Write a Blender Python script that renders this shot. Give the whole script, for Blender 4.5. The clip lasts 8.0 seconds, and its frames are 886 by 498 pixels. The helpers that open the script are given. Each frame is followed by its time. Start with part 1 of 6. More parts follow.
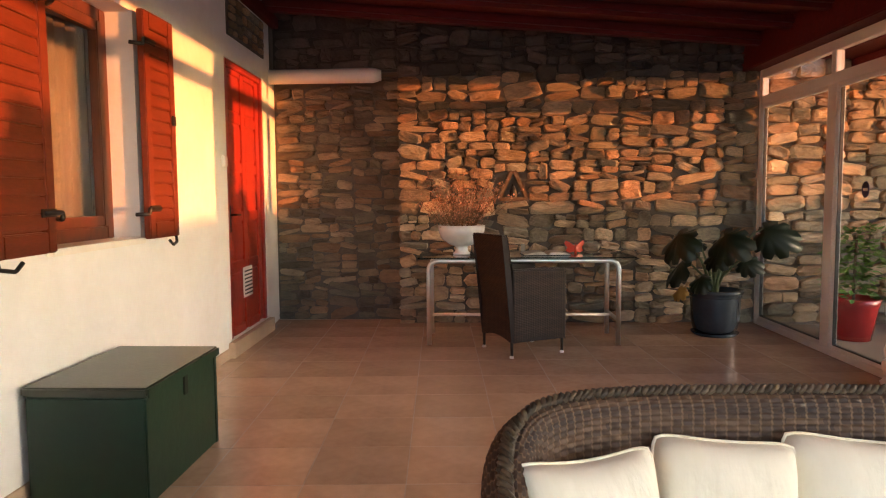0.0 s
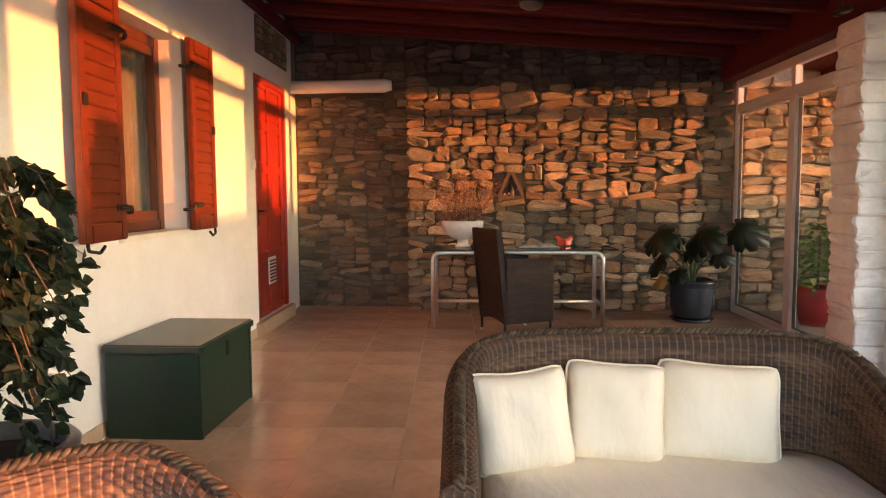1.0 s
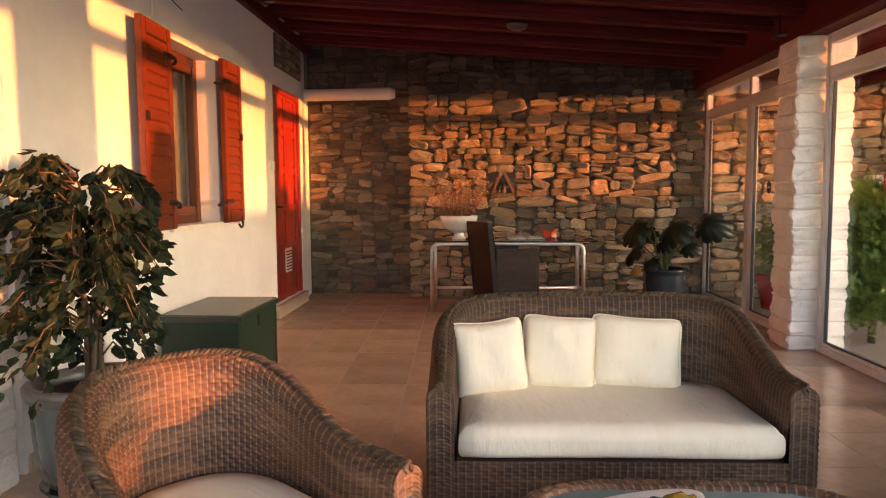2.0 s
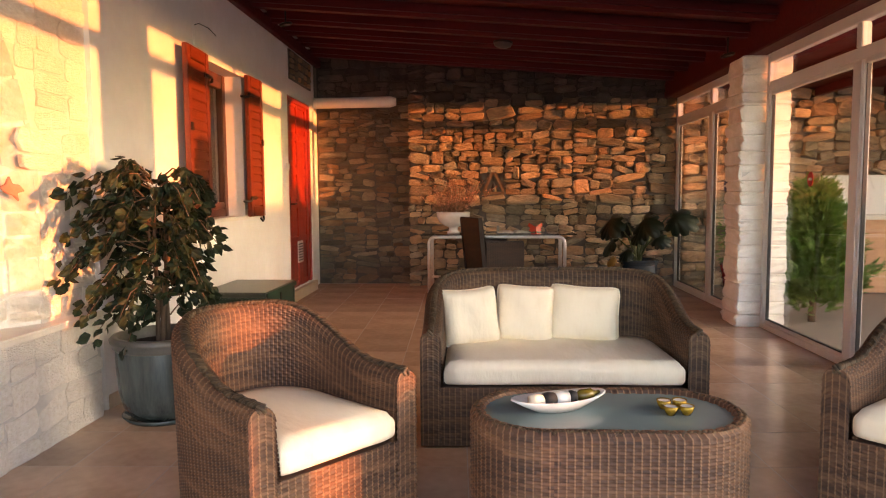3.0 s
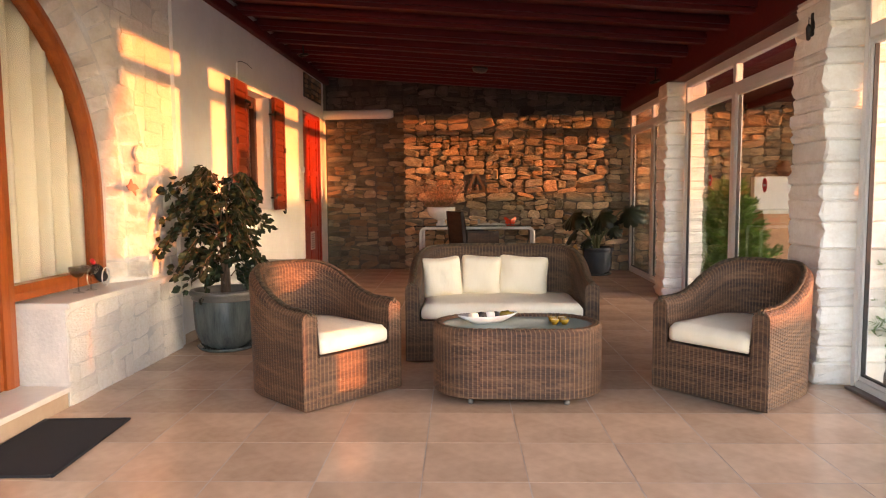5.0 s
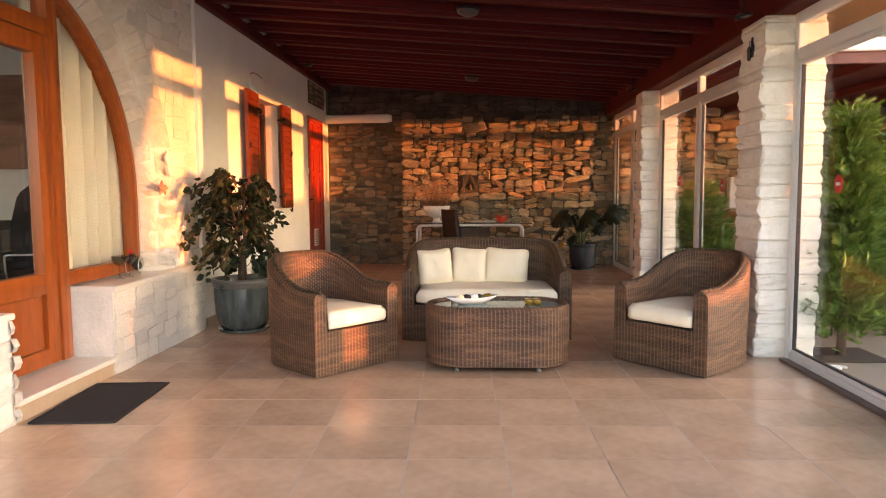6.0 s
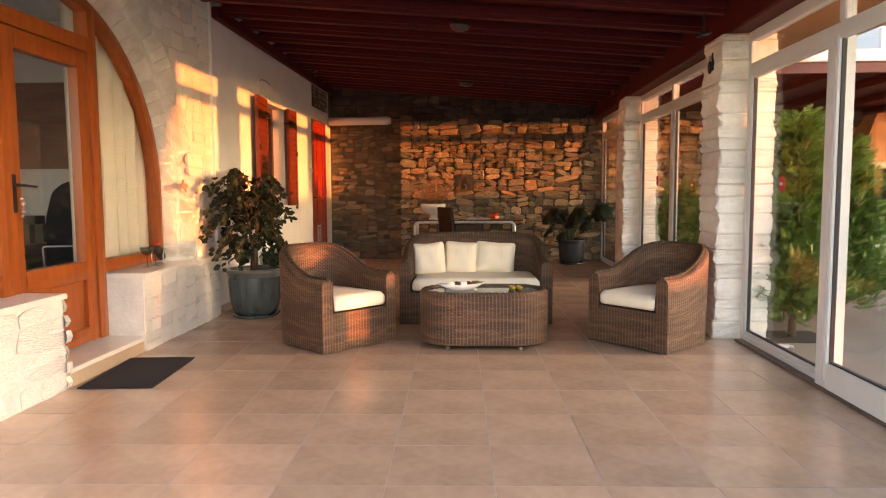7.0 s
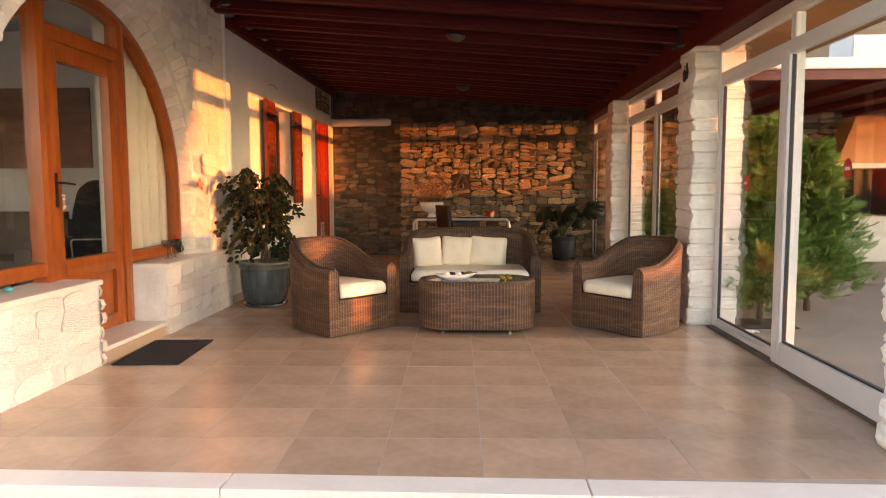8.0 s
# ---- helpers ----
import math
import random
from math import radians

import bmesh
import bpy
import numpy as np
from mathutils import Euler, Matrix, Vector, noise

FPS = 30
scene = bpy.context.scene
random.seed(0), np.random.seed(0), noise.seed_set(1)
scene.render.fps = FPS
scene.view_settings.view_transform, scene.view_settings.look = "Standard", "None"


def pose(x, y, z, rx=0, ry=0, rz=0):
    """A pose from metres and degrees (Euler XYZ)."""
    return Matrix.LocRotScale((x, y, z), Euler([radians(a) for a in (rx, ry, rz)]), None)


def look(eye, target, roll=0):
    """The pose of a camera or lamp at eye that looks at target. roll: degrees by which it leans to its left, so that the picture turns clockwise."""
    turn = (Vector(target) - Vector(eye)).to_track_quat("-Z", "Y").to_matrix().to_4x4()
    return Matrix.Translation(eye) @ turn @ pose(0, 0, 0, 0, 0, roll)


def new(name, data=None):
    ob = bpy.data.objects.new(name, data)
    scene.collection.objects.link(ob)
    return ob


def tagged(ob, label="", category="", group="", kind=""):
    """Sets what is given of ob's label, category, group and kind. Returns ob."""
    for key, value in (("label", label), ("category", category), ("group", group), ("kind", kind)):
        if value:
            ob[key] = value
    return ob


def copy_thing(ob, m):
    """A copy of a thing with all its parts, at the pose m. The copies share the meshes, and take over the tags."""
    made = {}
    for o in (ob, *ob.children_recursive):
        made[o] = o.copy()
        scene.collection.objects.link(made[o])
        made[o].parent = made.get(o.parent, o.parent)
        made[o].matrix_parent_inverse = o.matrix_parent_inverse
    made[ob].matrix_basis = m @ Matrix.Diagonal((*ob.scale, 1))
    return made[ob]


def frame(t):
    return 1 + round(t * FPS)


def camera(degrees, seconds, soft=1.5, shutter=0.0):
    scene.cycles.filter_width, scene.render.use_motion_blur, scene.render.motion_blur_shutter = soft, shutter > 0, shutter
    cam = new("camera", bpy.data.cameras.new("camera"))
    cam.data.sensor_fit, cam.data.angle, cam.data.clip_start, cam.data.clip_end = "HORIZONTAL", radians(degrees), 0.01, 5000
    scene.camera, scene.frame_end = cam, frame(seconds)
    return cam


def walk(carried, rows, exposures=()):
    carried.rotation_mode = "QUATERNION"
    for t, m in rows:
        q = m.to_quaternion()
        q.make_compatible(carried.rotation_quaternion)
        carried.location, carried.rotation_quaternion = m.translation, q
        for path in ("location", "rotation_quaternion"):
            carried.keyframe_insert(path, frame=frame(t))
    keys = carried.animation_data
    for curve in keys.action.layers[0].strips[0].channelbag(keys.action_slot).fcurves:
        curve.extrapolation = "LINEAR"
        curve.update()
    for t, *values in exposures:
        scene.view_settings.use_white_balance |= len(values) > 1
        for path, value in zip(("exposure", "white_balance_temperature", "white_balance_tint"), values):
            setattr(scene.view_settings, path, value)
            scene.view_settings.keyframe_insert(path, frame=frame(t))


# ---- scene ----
cam = camera(66.0, 8.0, soft=1.15)
PATH = [
    (0, (0.165, 0.129, 1.26), (0.117, 2.123, 1.105), -0.4),
    (0.5, (0.221, -0.196, 1.258), (0.148, 1.797, 1.102), -0.4),
    (1, (0.299, -0.57, 1.257), (0.207, 1.422, 1.099), -0.3),
    (2.5, (0.44, -1.763, 1.249), (0.335, 0.228, 1.083), -0.4),
    (3, (0.495, -2.194, 1.231), (0.39, -0.203, 1.068), -0.4),
    (3.5, (0.561, -2.589, 1.229), (0.455, -0.598, 1.065), -0.4),
    (4, (0.609, -2.993, 1.224), (0.504, -1.002, 1.06), -0.4),
    (4.5, (0.68, -3.394, 1.214), (0.572, -1.403, 1.05), -0.4),
    (6, (0.834, -4.456, 1.209), (0.73, -2.465, 1.044), -0.4),
    (6.5, (0.882, -4.757, 1.206), (0.779, -2.767, 1.038), -0.4),
    (7, (0.916, -5.051, 1.204), (0.814, -3.061, 1.036), -0.3),
    (7.5, (0.949, -5.312, 1.207), (0.847, -3.321, 1.037), -0.3),
    (8, (0.967, -5.551, 1.193), (0.867, -3.561, 1.023), -0.2),
]
walk(cam, [(t, look(eye, target, roll)) for t, eye, target, roll in PATH],
     [(0.0, 3.1, 6400, 19), (2.5, 3.02, 7050, 24), (4.5, 3.02, 7250, 25), (6.5, 2.86, 7500, 25), (8.0, 2.64, 8000, 26)])

# ---- light ----
SUN_EL, SUN_SIDE = 0.3, 0.255   # degrees above the horizon; how far the light drifts along the room
world = bpy.data.worlds.new("sky")
scene.world = world
world.use_nodes = True
wn = world.node_tree.nodes
sky = wn.new("ShaderNodeTexSky")
sky.sky_type, sky.sun_disc = 'NISHITA', False
sky.sun_elevation, sky.sun_rotation = radians(15), radians(104)
wn["Background"].inputs["Strength"].default_value = 0.15
world.node_tree.links.new(sky.outputs[0], wn["Background"].inputs["Color"])
sun = new("sun", bpy.data.lights.new("sun", 'SUN'))
sun.data.energy, sun.data.angle, sun.data.color = 1.32, radians(0.6), (1.0, 0.305, 0.068)
sun.matrix_world = look((30, -30 * SUN_SIDE, 30 * math.tan(radians(SUN_EL))), (0, 0, 0))


# ---- materials ----
def mat(name, base, rough=0.6, metal=0.0, second=None, scale=6.0, bump=0.0, bump_scale=60.0, random_amount=0.0, spec=0.5, stretch=(1, 1, 1), island=False, tints=None, relief=0.01):
    """A surface with two scales of colour variation, optional relief and a tint for each object or piece."""
    m = bpy.data.materials.new(name)
    m.use_nodes = True
    nt = m.node_tree
    n, l = nt.nodes, nt.links
    b = n["Principled BSDF"]
    b.inputs["Roughness"].default_value, b.inputs["Metallic"].default_value = rough, metal
    b.inputs["Specular IOR Level"].default_value = spec
    co = n.new("ShaderNodeTexCoord")
    mp = n.new("ShaderNodeMapping")
    mp.inputs["Scale"].default_value = stretch
    l.new(co.outputs["Object"], mp.inputs["Vector"])
    second = second or tuple(c * 0.72 for c in base)
    big, fine = n.new("ShaderNodeTexNoise"), n.new("ShaderNodeTexNoise")
    big.inputs["Scale"].default_value, fine.inputs["Scale"].default_value = scale, scale * 7
    big.inputs["Detail"].default_value, fine.inputs["Detail"].default_value = 5, 4
    for q in (big, fine):
        l.new(mp.outputs[0], q.inputs["Vector"])
    add = n.new("ShaderNodeMath")
    add.operation = 'MULTIPLY_ADD'
    add.inputs[1].default_value = 0.45
    l.new(fine.outputs["Fac"], add.inputs[0])
    l.new(big.outputs["Fac"], add.inputs[2])
    ramp = n.new("ShaderNodeMapRange")
    ramp.inputs["From Min"].default_value, ramp.inputs["From Max"].default_value = 0.45, 1.0
    l.new(add.outputs[0], ramp.inputs["Value"])
    mix = n.new("ShaderNodeMix")
    mix.data_type = 'RGBA'
    mix.inputs[6].default_value, mix.inputs[7].default_value = (*base, 1), (*second, 1)
    l.new(ramp.outputs[0], mix.inputs[0])
    out = mix.outputs[2]
    if random_amount:
        if island:
            src = n.new("ShaderNodeNewGeometry").outputs["Random Per Island"]
        else:
            src = n.new("ShaderNodeObjectInfo").outputs["Random"]
        rr = n.new("ShaderNodeMapRange")
        rr.inputs["To Min"].default_value, rr.inputs["To Max"].default_value = 1 - random_amount, 1 + random_amount
        l.new(src, rr.inputs["Value"])
        hs = n.new("ShaderNodeHueSaturation")
        l.new(rr.outputs[0], hs.inputs["Value"])
        l.new(out, hs.inputs["Color"])
        out = hs.outputs[0]
        if tints:
            rp = n.new("ShaderNodeValToRGB")
            rp.color_ramp.interpolation = 'CONSTANT'
            for i, c in enumerate(tints):
                e = rp.color_ramp.elements[i] if i < 2 else rp.color_ramp.elements.new(i / len(tints))
                e.position, e.color = i / len(tints), (*c, 1)
            scr = n.new("ShaderNodeMath")
            scr.operation = 'MULTIPLY'
            scr.inputs[1].default_value = 7.31
            fr_ = n.new("ShaderNodeMath")
            fr_.operation = 'FRACT'
            l.new(src, scr.inputs[0])
            l.new(scr.outputs[0], fr_.inputs[0])
            l.new(fr_.outputs[0], rp.inputs[0])
            mu = n.new("ShaderNodeMix")
            mu.data_type, mu.blend_type = 'RGBA', 'MULTIPLY'
            mu.inputs[0].default_value = 1.0
            l.new(out, mu.inputs[6])
            l.new(rp.outputs[0], mu.inputs[7])
            out = mu.outputs[2]
    l.new(out, b.inputs["Base Color"])
    if bump:
        bn, bp = n.new("ShaderNodeTexNoise"), n.new("ShaderNodeBump")
        bn.inputs["Scale"].default_value, bn.inputs["Detail"].default_value = bump_scale, 8
        l.new(mp.outputs[0], bn.inputs["Vector"])
        bp.inputs["Strength"].default_value, bp.inputs["Distance"].default_value = bump, relief
        l.new(bn.outputs["Fac"], bp.inputs["Height"])
        l.new(bp.outputs[0], b.inputs["Normal"])
    return m


def glass_mat(name, tint=(0.93, 0.96, 0.95), rough=0.0):
    """A thin pane: clear, with the mirror gloss of glass."""
    m = bpy.data.materials.new(name)
    m.use_nodes = True
    n, l = m.node_tree.nodes, m.node_tree.links
    n.remove(n["Principled BSDF"])
    tr, gl, mx, lw = n.new("ShaderNodeBsdfTransparent"), n.new("ShaderNodeBsdfGlossy"), n.new("ShaderNodeMixShader"), n.new("ShaderNodeLayerWeight")
    pw, ma = n.new("ShaderNodeMath"), n.new("ShaderNodeMath")
    pw.operation, ma.operation = 'POWER', 'MULTIPLY_ADD'
    pw.inputs[1].default_value, ma.inputs[1].default_value, ma.inputs[2].default_value = 5.0, 0.95, 0.045
    tr.inputs[0].default_value = (*tint, 1)
    gl.inputs["Roughness"].default_value = rough
    l.new(lw.outputs["Facing"], pw.inputs[0])
    l.new(pw.outputs[0], ma.inputs[0])
    l.new(ma.outputs[0], mx.inputs[0])
    l.new(tr.outputs[0], mx.inputs[1])
    l.new(gl.outputs[0], mx.inputs[2])
    l.new(mx.outputs[0], n["Material Output"].inputs[0])
    return m


PLASTER = mat("white_plaster", (0.80, 0.78, 0.75), 0.75, second=(0.72, 0.69, 0.65), scale=2.5, bump=0.15, bump_scale=35)
SCHIST_TINTS = ((1.0, 0.90, 0.76), (0.70, 0.74, 0.72), (1.05, 0.80, 0.62), (0.62, 0.64, 0.58), (1.15, 1.05, 0.92), (0.8, 0.70, 0.62), (0.52, 0.50, 0.46))
DARKSTONE = mat("schist", (0.58, 0.44, 0.31), 0.85, second=(0.26, 0.21, 0.16), scale=5, bump=1.0, bump_scale=14, random_amount=0.35, stretch=(1, 1, 2.0), tints=SCHIST_TINTS, relief=0.03)
JOINT = mat("dark_joint", (0.15, 0.125, 0.10), 0.95, scale=8, bump=0.5)
PALESTONE = mat("limestone", (0.90, 0.85, 0.77), 0.8, second=(0.76, 0.68, 0.57), scale=9, bump=0.9, bump_scale=16, random_amount=0.10, relief=0.016)
PALEJOINT = mat("lime_mortar", (0.82, 0.765, 0.68), 0.9, scale=5, bump=0.4)
MARBLE = mat("pale_marble", (0.78, 0.72, 0.62), 0.3, second=(0.68, 0.61, 0.52), scale=4)
TILE = mat("terracotta_tile", (0.58, 0.39, 0.26), 0.21, second=(0.39, 0.25, 0.16), scale=2.6, bump=0.06, bump_scale=25, random_amount=0.10)
GROUT = mat("grout", (0.43, 0.34, 0.265), 0.9, scale=20)
REDWOOD = mat("red_stained_wood", (0.128, 0.0105, 0.010), 0.55, second=(0.070, 0.007, 0.0065), spec=0.25, scale=3, stretch=(0.6, 8, 8), bump=0.25, bump_scale=14)
SHUTTER = mat("varnished_shutter_wood", (0.150, 0.030, 0.010), 0.4, second=(0.09, 0.018, 0.007), scale=4, stretch=(6, 1, 6), bump=0.15, bump_scale=20)
DOORRED = mat("red_door_wood", (0.34, 0.030, 0.012), 0.35, second=(0.22, 0.018, 0.008), scale=4, stretch=(5, 5, 0.7), bump=0.1)
FRAMEWOOD = mat("orange_brown_wood", (0.38, 0.092, 0.017), 0.30, second=(0.24, 0.052, 0.011), scale=4, stretch=(6, 6, 0.8), bump=0.1)
ALU = mat("cream_aluminium", (0.74, 0.71, 0.67), 0.35, second=(0.68, 0.65, 0.60), scale=2)
GLASS = glass_mat("window_glass")
DARKMETAL = mat("black_iron", (0.02, 0.018, 0.016), 0.5, metal=0.3)
CHROME = mat("polished_steel", (0.92, 0.90, 0.87), 0.36, metal=1.0, scale=2)


# ---- builders ----
def mesh_of(name, bm, material, smooth=False):
    me = bpy.data.meshes.new(name)
    bm.normal_update()
    bm.to_mesh(me)
    bm.free()
    for m in (material if isinstance(material, (list, tuple)) else [material]):
        me.materials.append(m)
    if smooth:
        for p in me.polygons:
            p.use_smooth = True
    return me


def part(name, bm, material, parent=None, label="", smooth=False):
    """Links a bmesh as one object, under a thing or a part."""
    ob = new(name, mesh_of(name, bm, material, smooth))
    if parent:
        ob.parent = parent
    if label:
        ob["label"] = label
    return ob


def empty(name, m=None):
    ob = new(name)
    if m:
        ob.matrix_world = m
    return ob


def box(lo, hi, bevel=0.0, bm=None):
    bm = bm or bmesh.new()
    vs = [bm.verts.new((x, y, z)) for x in (lo[0], hi[0]) for y in (lo[1], hi[1]) for z in (lo[2], hi[2])]
    fs = [bm.faces.new([vs[i] for i in f]) for f in ((0, 1, 3, 2), (4, 6, 7, 5), (0, 4, 5, 1), (2, 3, 7, 6), (0, 2, 6, 4), (1, 5, 7, 3))]
    if bevel:
        es = list({e for f in fs for e in f.edges})
        bmesh.ops.bevel(bm, geom=es, offset=bevel, segments=2, affect='EDGES')
    return bm


def prism(outline, axis, a, b, bevel=0.0):
    """A plate with the outline (two coordinates), from a to b along the axis."""
    bm = bmesh.new()
    def at(p, d):
        return {"x": (d, p[0], p[1]), "y": (p[0], d, p[1]), "z": (p[0], p[1], d)}[axis]
    lo, hi = [bm.verts.new(at(p, a)) for p in outline], [bm.verts.new(at(p, b)) for p in outline]
    n = len(outline)
    bm.faces.new(lo[::-1])
    bm.faces.new(hi)
    for i in range(n):
        bm.faces.new((lo[i], lo[(i + 1) % n], hi[(i + 1) % n], hi[i]))
    bmesh.ops.recalc_face_normals(bm, faces=bm.faces)
    if bevel:
        bmesh.ops.bevel(bm, geom=list(bm.edges), offset=bevel, segments=2, affect='EDGES')
    return bm


def lathe(profile, n=40, bm=None):
    """Turns (radius, height) pairs about z."""
    bm = bm or bmesh.new()
    rings = []
    for r, z in profile:
        rings.append([bm.verts.new((max(r, 1e-4) * math.cos(2 * math.pi * i / n), max(r, 1e-4) * math.sin(2 * math.pi * i / n), z)) for i in range(n)])
    for p, q in zip(rings, rings[1:]):
        for i in range(n):
            bm.faces.new((p[i], p[(i + 1) % n], q[(i + 1) % n], q[i]))
    return bm


def tube(points, radius, n=10, bm=None, closed=False):
    """A round bar along points; radius may be a list."""
    bm = bm or bmesh.new()
    pts = [Vector(p) for p in points]
    rad = radius if isinstance(radius, (list, tuple)) else [radius] * len(pts)
    rings, ref = [], None
    for i, p in enumerate(pts):
        if closed:
            d = pts[(i + 1) % len(pts)] - pts[i - 1]
        else:
            d = pts[min(i + 1, len(pts) - 1)] - pts[max(i - 1, 0)]
        d.normalize()
        if ref is None:
            ref = d.orthogonal()
        ref = (ref - d * ref.dot(d)).normalized()
        s = d.cross(ref)
        rings.append([bm.verts.new(p + rad[i] * (math.cos(2 * math.pi * k / n) * ref + math.sin(2 * math.pi * k / n) * s)) for k in range(n)])
    m = len(rings)
    for i in range(m if closed else m - 1):
        p, q = rings[i], rings[(i + 1) % m]
        for k in range(n):
            bm.faces.new((p[k], p[(k + 1) % n], q[(k + 1) % n], q[k]))
    if not closed:
        bm.faces.new(rings[0][::-1])
        bm.faces.new(rings[-1])
    return bm


def fillet(points, r, steps=5):
    """Rounds the inner corners of a polyline."""
    pts = [Vector(p) for p in points]
    out = [pts[0]]
    for a, b, c in zip(pts, pts[1:], pts[2:]):
        p, q = b + (a - b).normalized() * r, b + (c - b).normalized() * r
        for i in range(steps + 1):
            t = i / steps
            out.append(p * (1 - t) ** 2 + b * 2 * t * (1 - t) + q * t * t)
    out.append(pts[-1])
    return out


# ---- plan ----
LEFT, RIGHT, BACK, FRONT = -1.64, 3.03, 6.82, -2.80
def roof_z(x):
    return 3.075 - 0.081 * (x - LEFT)

# ---- structure ----
PAVING = mat("court_paving", (0.27, 0.225, 0.18), 0.7, second=(0.21, 0.175, 0.14), scale=2, bump=0.2)
tagged(part("ground", box((-60, -60, -0.40), (90, 60, -0.16)), PAVING), "pale paved ground around the terrace", "ground", kind="structure")
tagged(part("pavement", box((RIGHT + 0.12, -9, -0.2), (16, BACK, -0.02)), PAVING), "sand-coloured paved court beside the glazing", "pavement", kind="structure")
floor = tagged(part("floor", box((LEFT - 0.3, FRONT, -0.158), (RIGHT + 0.12, BACK + 0.25, 0.0006)), GROUT), "terrace floor of square brown terracotta tiles", "floor", kind="structure")
for i, (xa, xb) in enumerate(((LEFT - 0.3, -0.065), (-0.062, 1.415), (1.418, RIGHT + 0.12))):
    tagged(part("threshold", box((xa, FRONT - 0.16, -0.158), (xb, FRONT - 0.001, 0.006), 0.004), MARBLE), "white marble threshold slab along the terrace edge", "threshold", kind="structure")
NICHE_X, NICHE_D = -0.42, 0.27   # the wall steps back beside the red door
bm = box((NICHE_X, BACK + 0.036, -0.158), (13, BACK + 0.6, 3.2))
box((LEFT - 0.4, BACK + 0.036 + NICHE_D, -0.158), (NICHE_X, BACK + 0.6, 2.46), bm=bm)
box((LEFT - 0.4, BACK + 0.036, 2.46), (NICHE_X, BACK + 0.6, 3.2), bm=bm)
wall_b = tagged(part("wall_north", bm, JOINT), "rough dry stone wall of brown and grey schist", "wall", kind="structure")

# ceiling: boards and square beams that fall towards the glazing
bm = prism([(LEFT - 0.4, roof_z(LEFT - 0.4)), (RIGHT + 0.5, roof_z(RIGHT + 0.5)), (RIGHT + 0.5, roof_z(RIGHT + 0.5) + 0.1), (LEFT - 0.4, roof_z(LEFT - 0.4) + 0.1)], "y", FRONT - 0.5, BACK + 0.6)
for i in range(17):
    y = BACK - 0.34 - i * 0.585
    hgt = 0.115 + 0.010 * math.sin(i * 5)
    q = prism([(LEFT, roof_z(LEFT) + .003), (RIGHT + .3, roof_z(RIGHT + .3) + .003), (RIGHT + .3, roof_z(RIGHT + .3) - hgt), (LEFT, roof_z(LEFT) - hgt)], "y", y - .075, y + .075, 0.035)
    me = bpy.data.meshes.new("tmp")
    q.to_mesh(me)
    q.free()
    bm.from_mesh(me)
    bpy.data.meshes.remove(me)
tagged(part("ceiling", bm, REDWOOD), "dark red stained timber ceiling with cross beams", "ceiling", kind="structure")
tagged(part("wall_plate_west", box((LEFT + 0.002, 1.54, roof_z(LEFT) - 0.20), (LEFT + 0.07, BACK, roof_z(LEFT) - 0.09), 0.008), REDWOOD), "dark red timber along the wall top", "beam", kind="structure")
tagged(part("wall_plate_east", box((2.88, FRONT - 0.4, 2.4255), (3.20, BACK + 0.05, 2.73), 0.01), REDWOOD), "dark red timber beam above the glazing", "beam", kind="structure")

# house wall
WTH = 0.30
y_a = 1.53
W0, W1, WZ0, WZ1 = 3.06, 3.95, 1.035, 2.29
D0, D1, DZ0, DZ1 = 5.43, 6.45, 0.13, 2.345
bm = bmesh.new()
for lo, hi in (((LEFT - WTH, y_a, -0.158), (LEFT, W0, 3.3)), ((LEFT - WTH, W0, -0.158), (LEFT, W1, WZ0)), ((LEFT - WTH, W0, WZ1), (LEFT, W1, 3.3)),
               ((LEFT - WTH, W1, -0.158), (LEFT, D0, 3.3)), ((LEFT - WTH, D0, DZ1), (LEFT, D1, 3.3)), ((LEFT - WTH, D0, -0.158), (LEFT, D1, DZ0)), ((LEFT - WTH, D1, -0.158), (LEFT, 6.50, 3.3))):
    box(lo, hi, bm=bm)
q = prism([(LEFT, 6.50), (LEFT - 0.075, BACK + 0.34), (LEFT - WTH, BACK + 0.34), (LEFT - WTH, 6.50)], "z", -0.158, 3.3)
me = bpy.data.meshes.new("tmp")
q.to_mesh(me)
q.free()
bm.from_mesh(me)
bpy.data.meshes.remove(me)
wall_w = tagged(part("wall_west", bm, PLASTER), "white plastered house wall", "wall", kind="structure")
TAN = mat("tan_skirting_tile", (0.50, 0.36, 0.24), 0.5, second=(0.42, 0.29, 0.19), scale=5)
for ya, yb in ((1.55, 2.2), (2.203, 2.8), (2.803, 3.4), (3.403, 4.0), (4.003, 4.6), (4.603, 5.34), (5.343, 6.50)):
    hz = 0.085 if yb < 5.4 else 0.125
    tagged(part("baseboard", box((LEFT + 0.001, ya, 0.001), (LEFT + (0.014 if yb < 5.4 else 0.05), yb, hz), 0.003), TAN), "tan tile skirting along the plaster wall", "baseboard", kind="structure")

# arch wall: bent face with a splayed ring of stones round the opening
AC, AR, AS = -0.62, 1.42, 1.20
RING, XIN, XOUT = 0.24, LEFT - 0.22, LEFT - 0.03

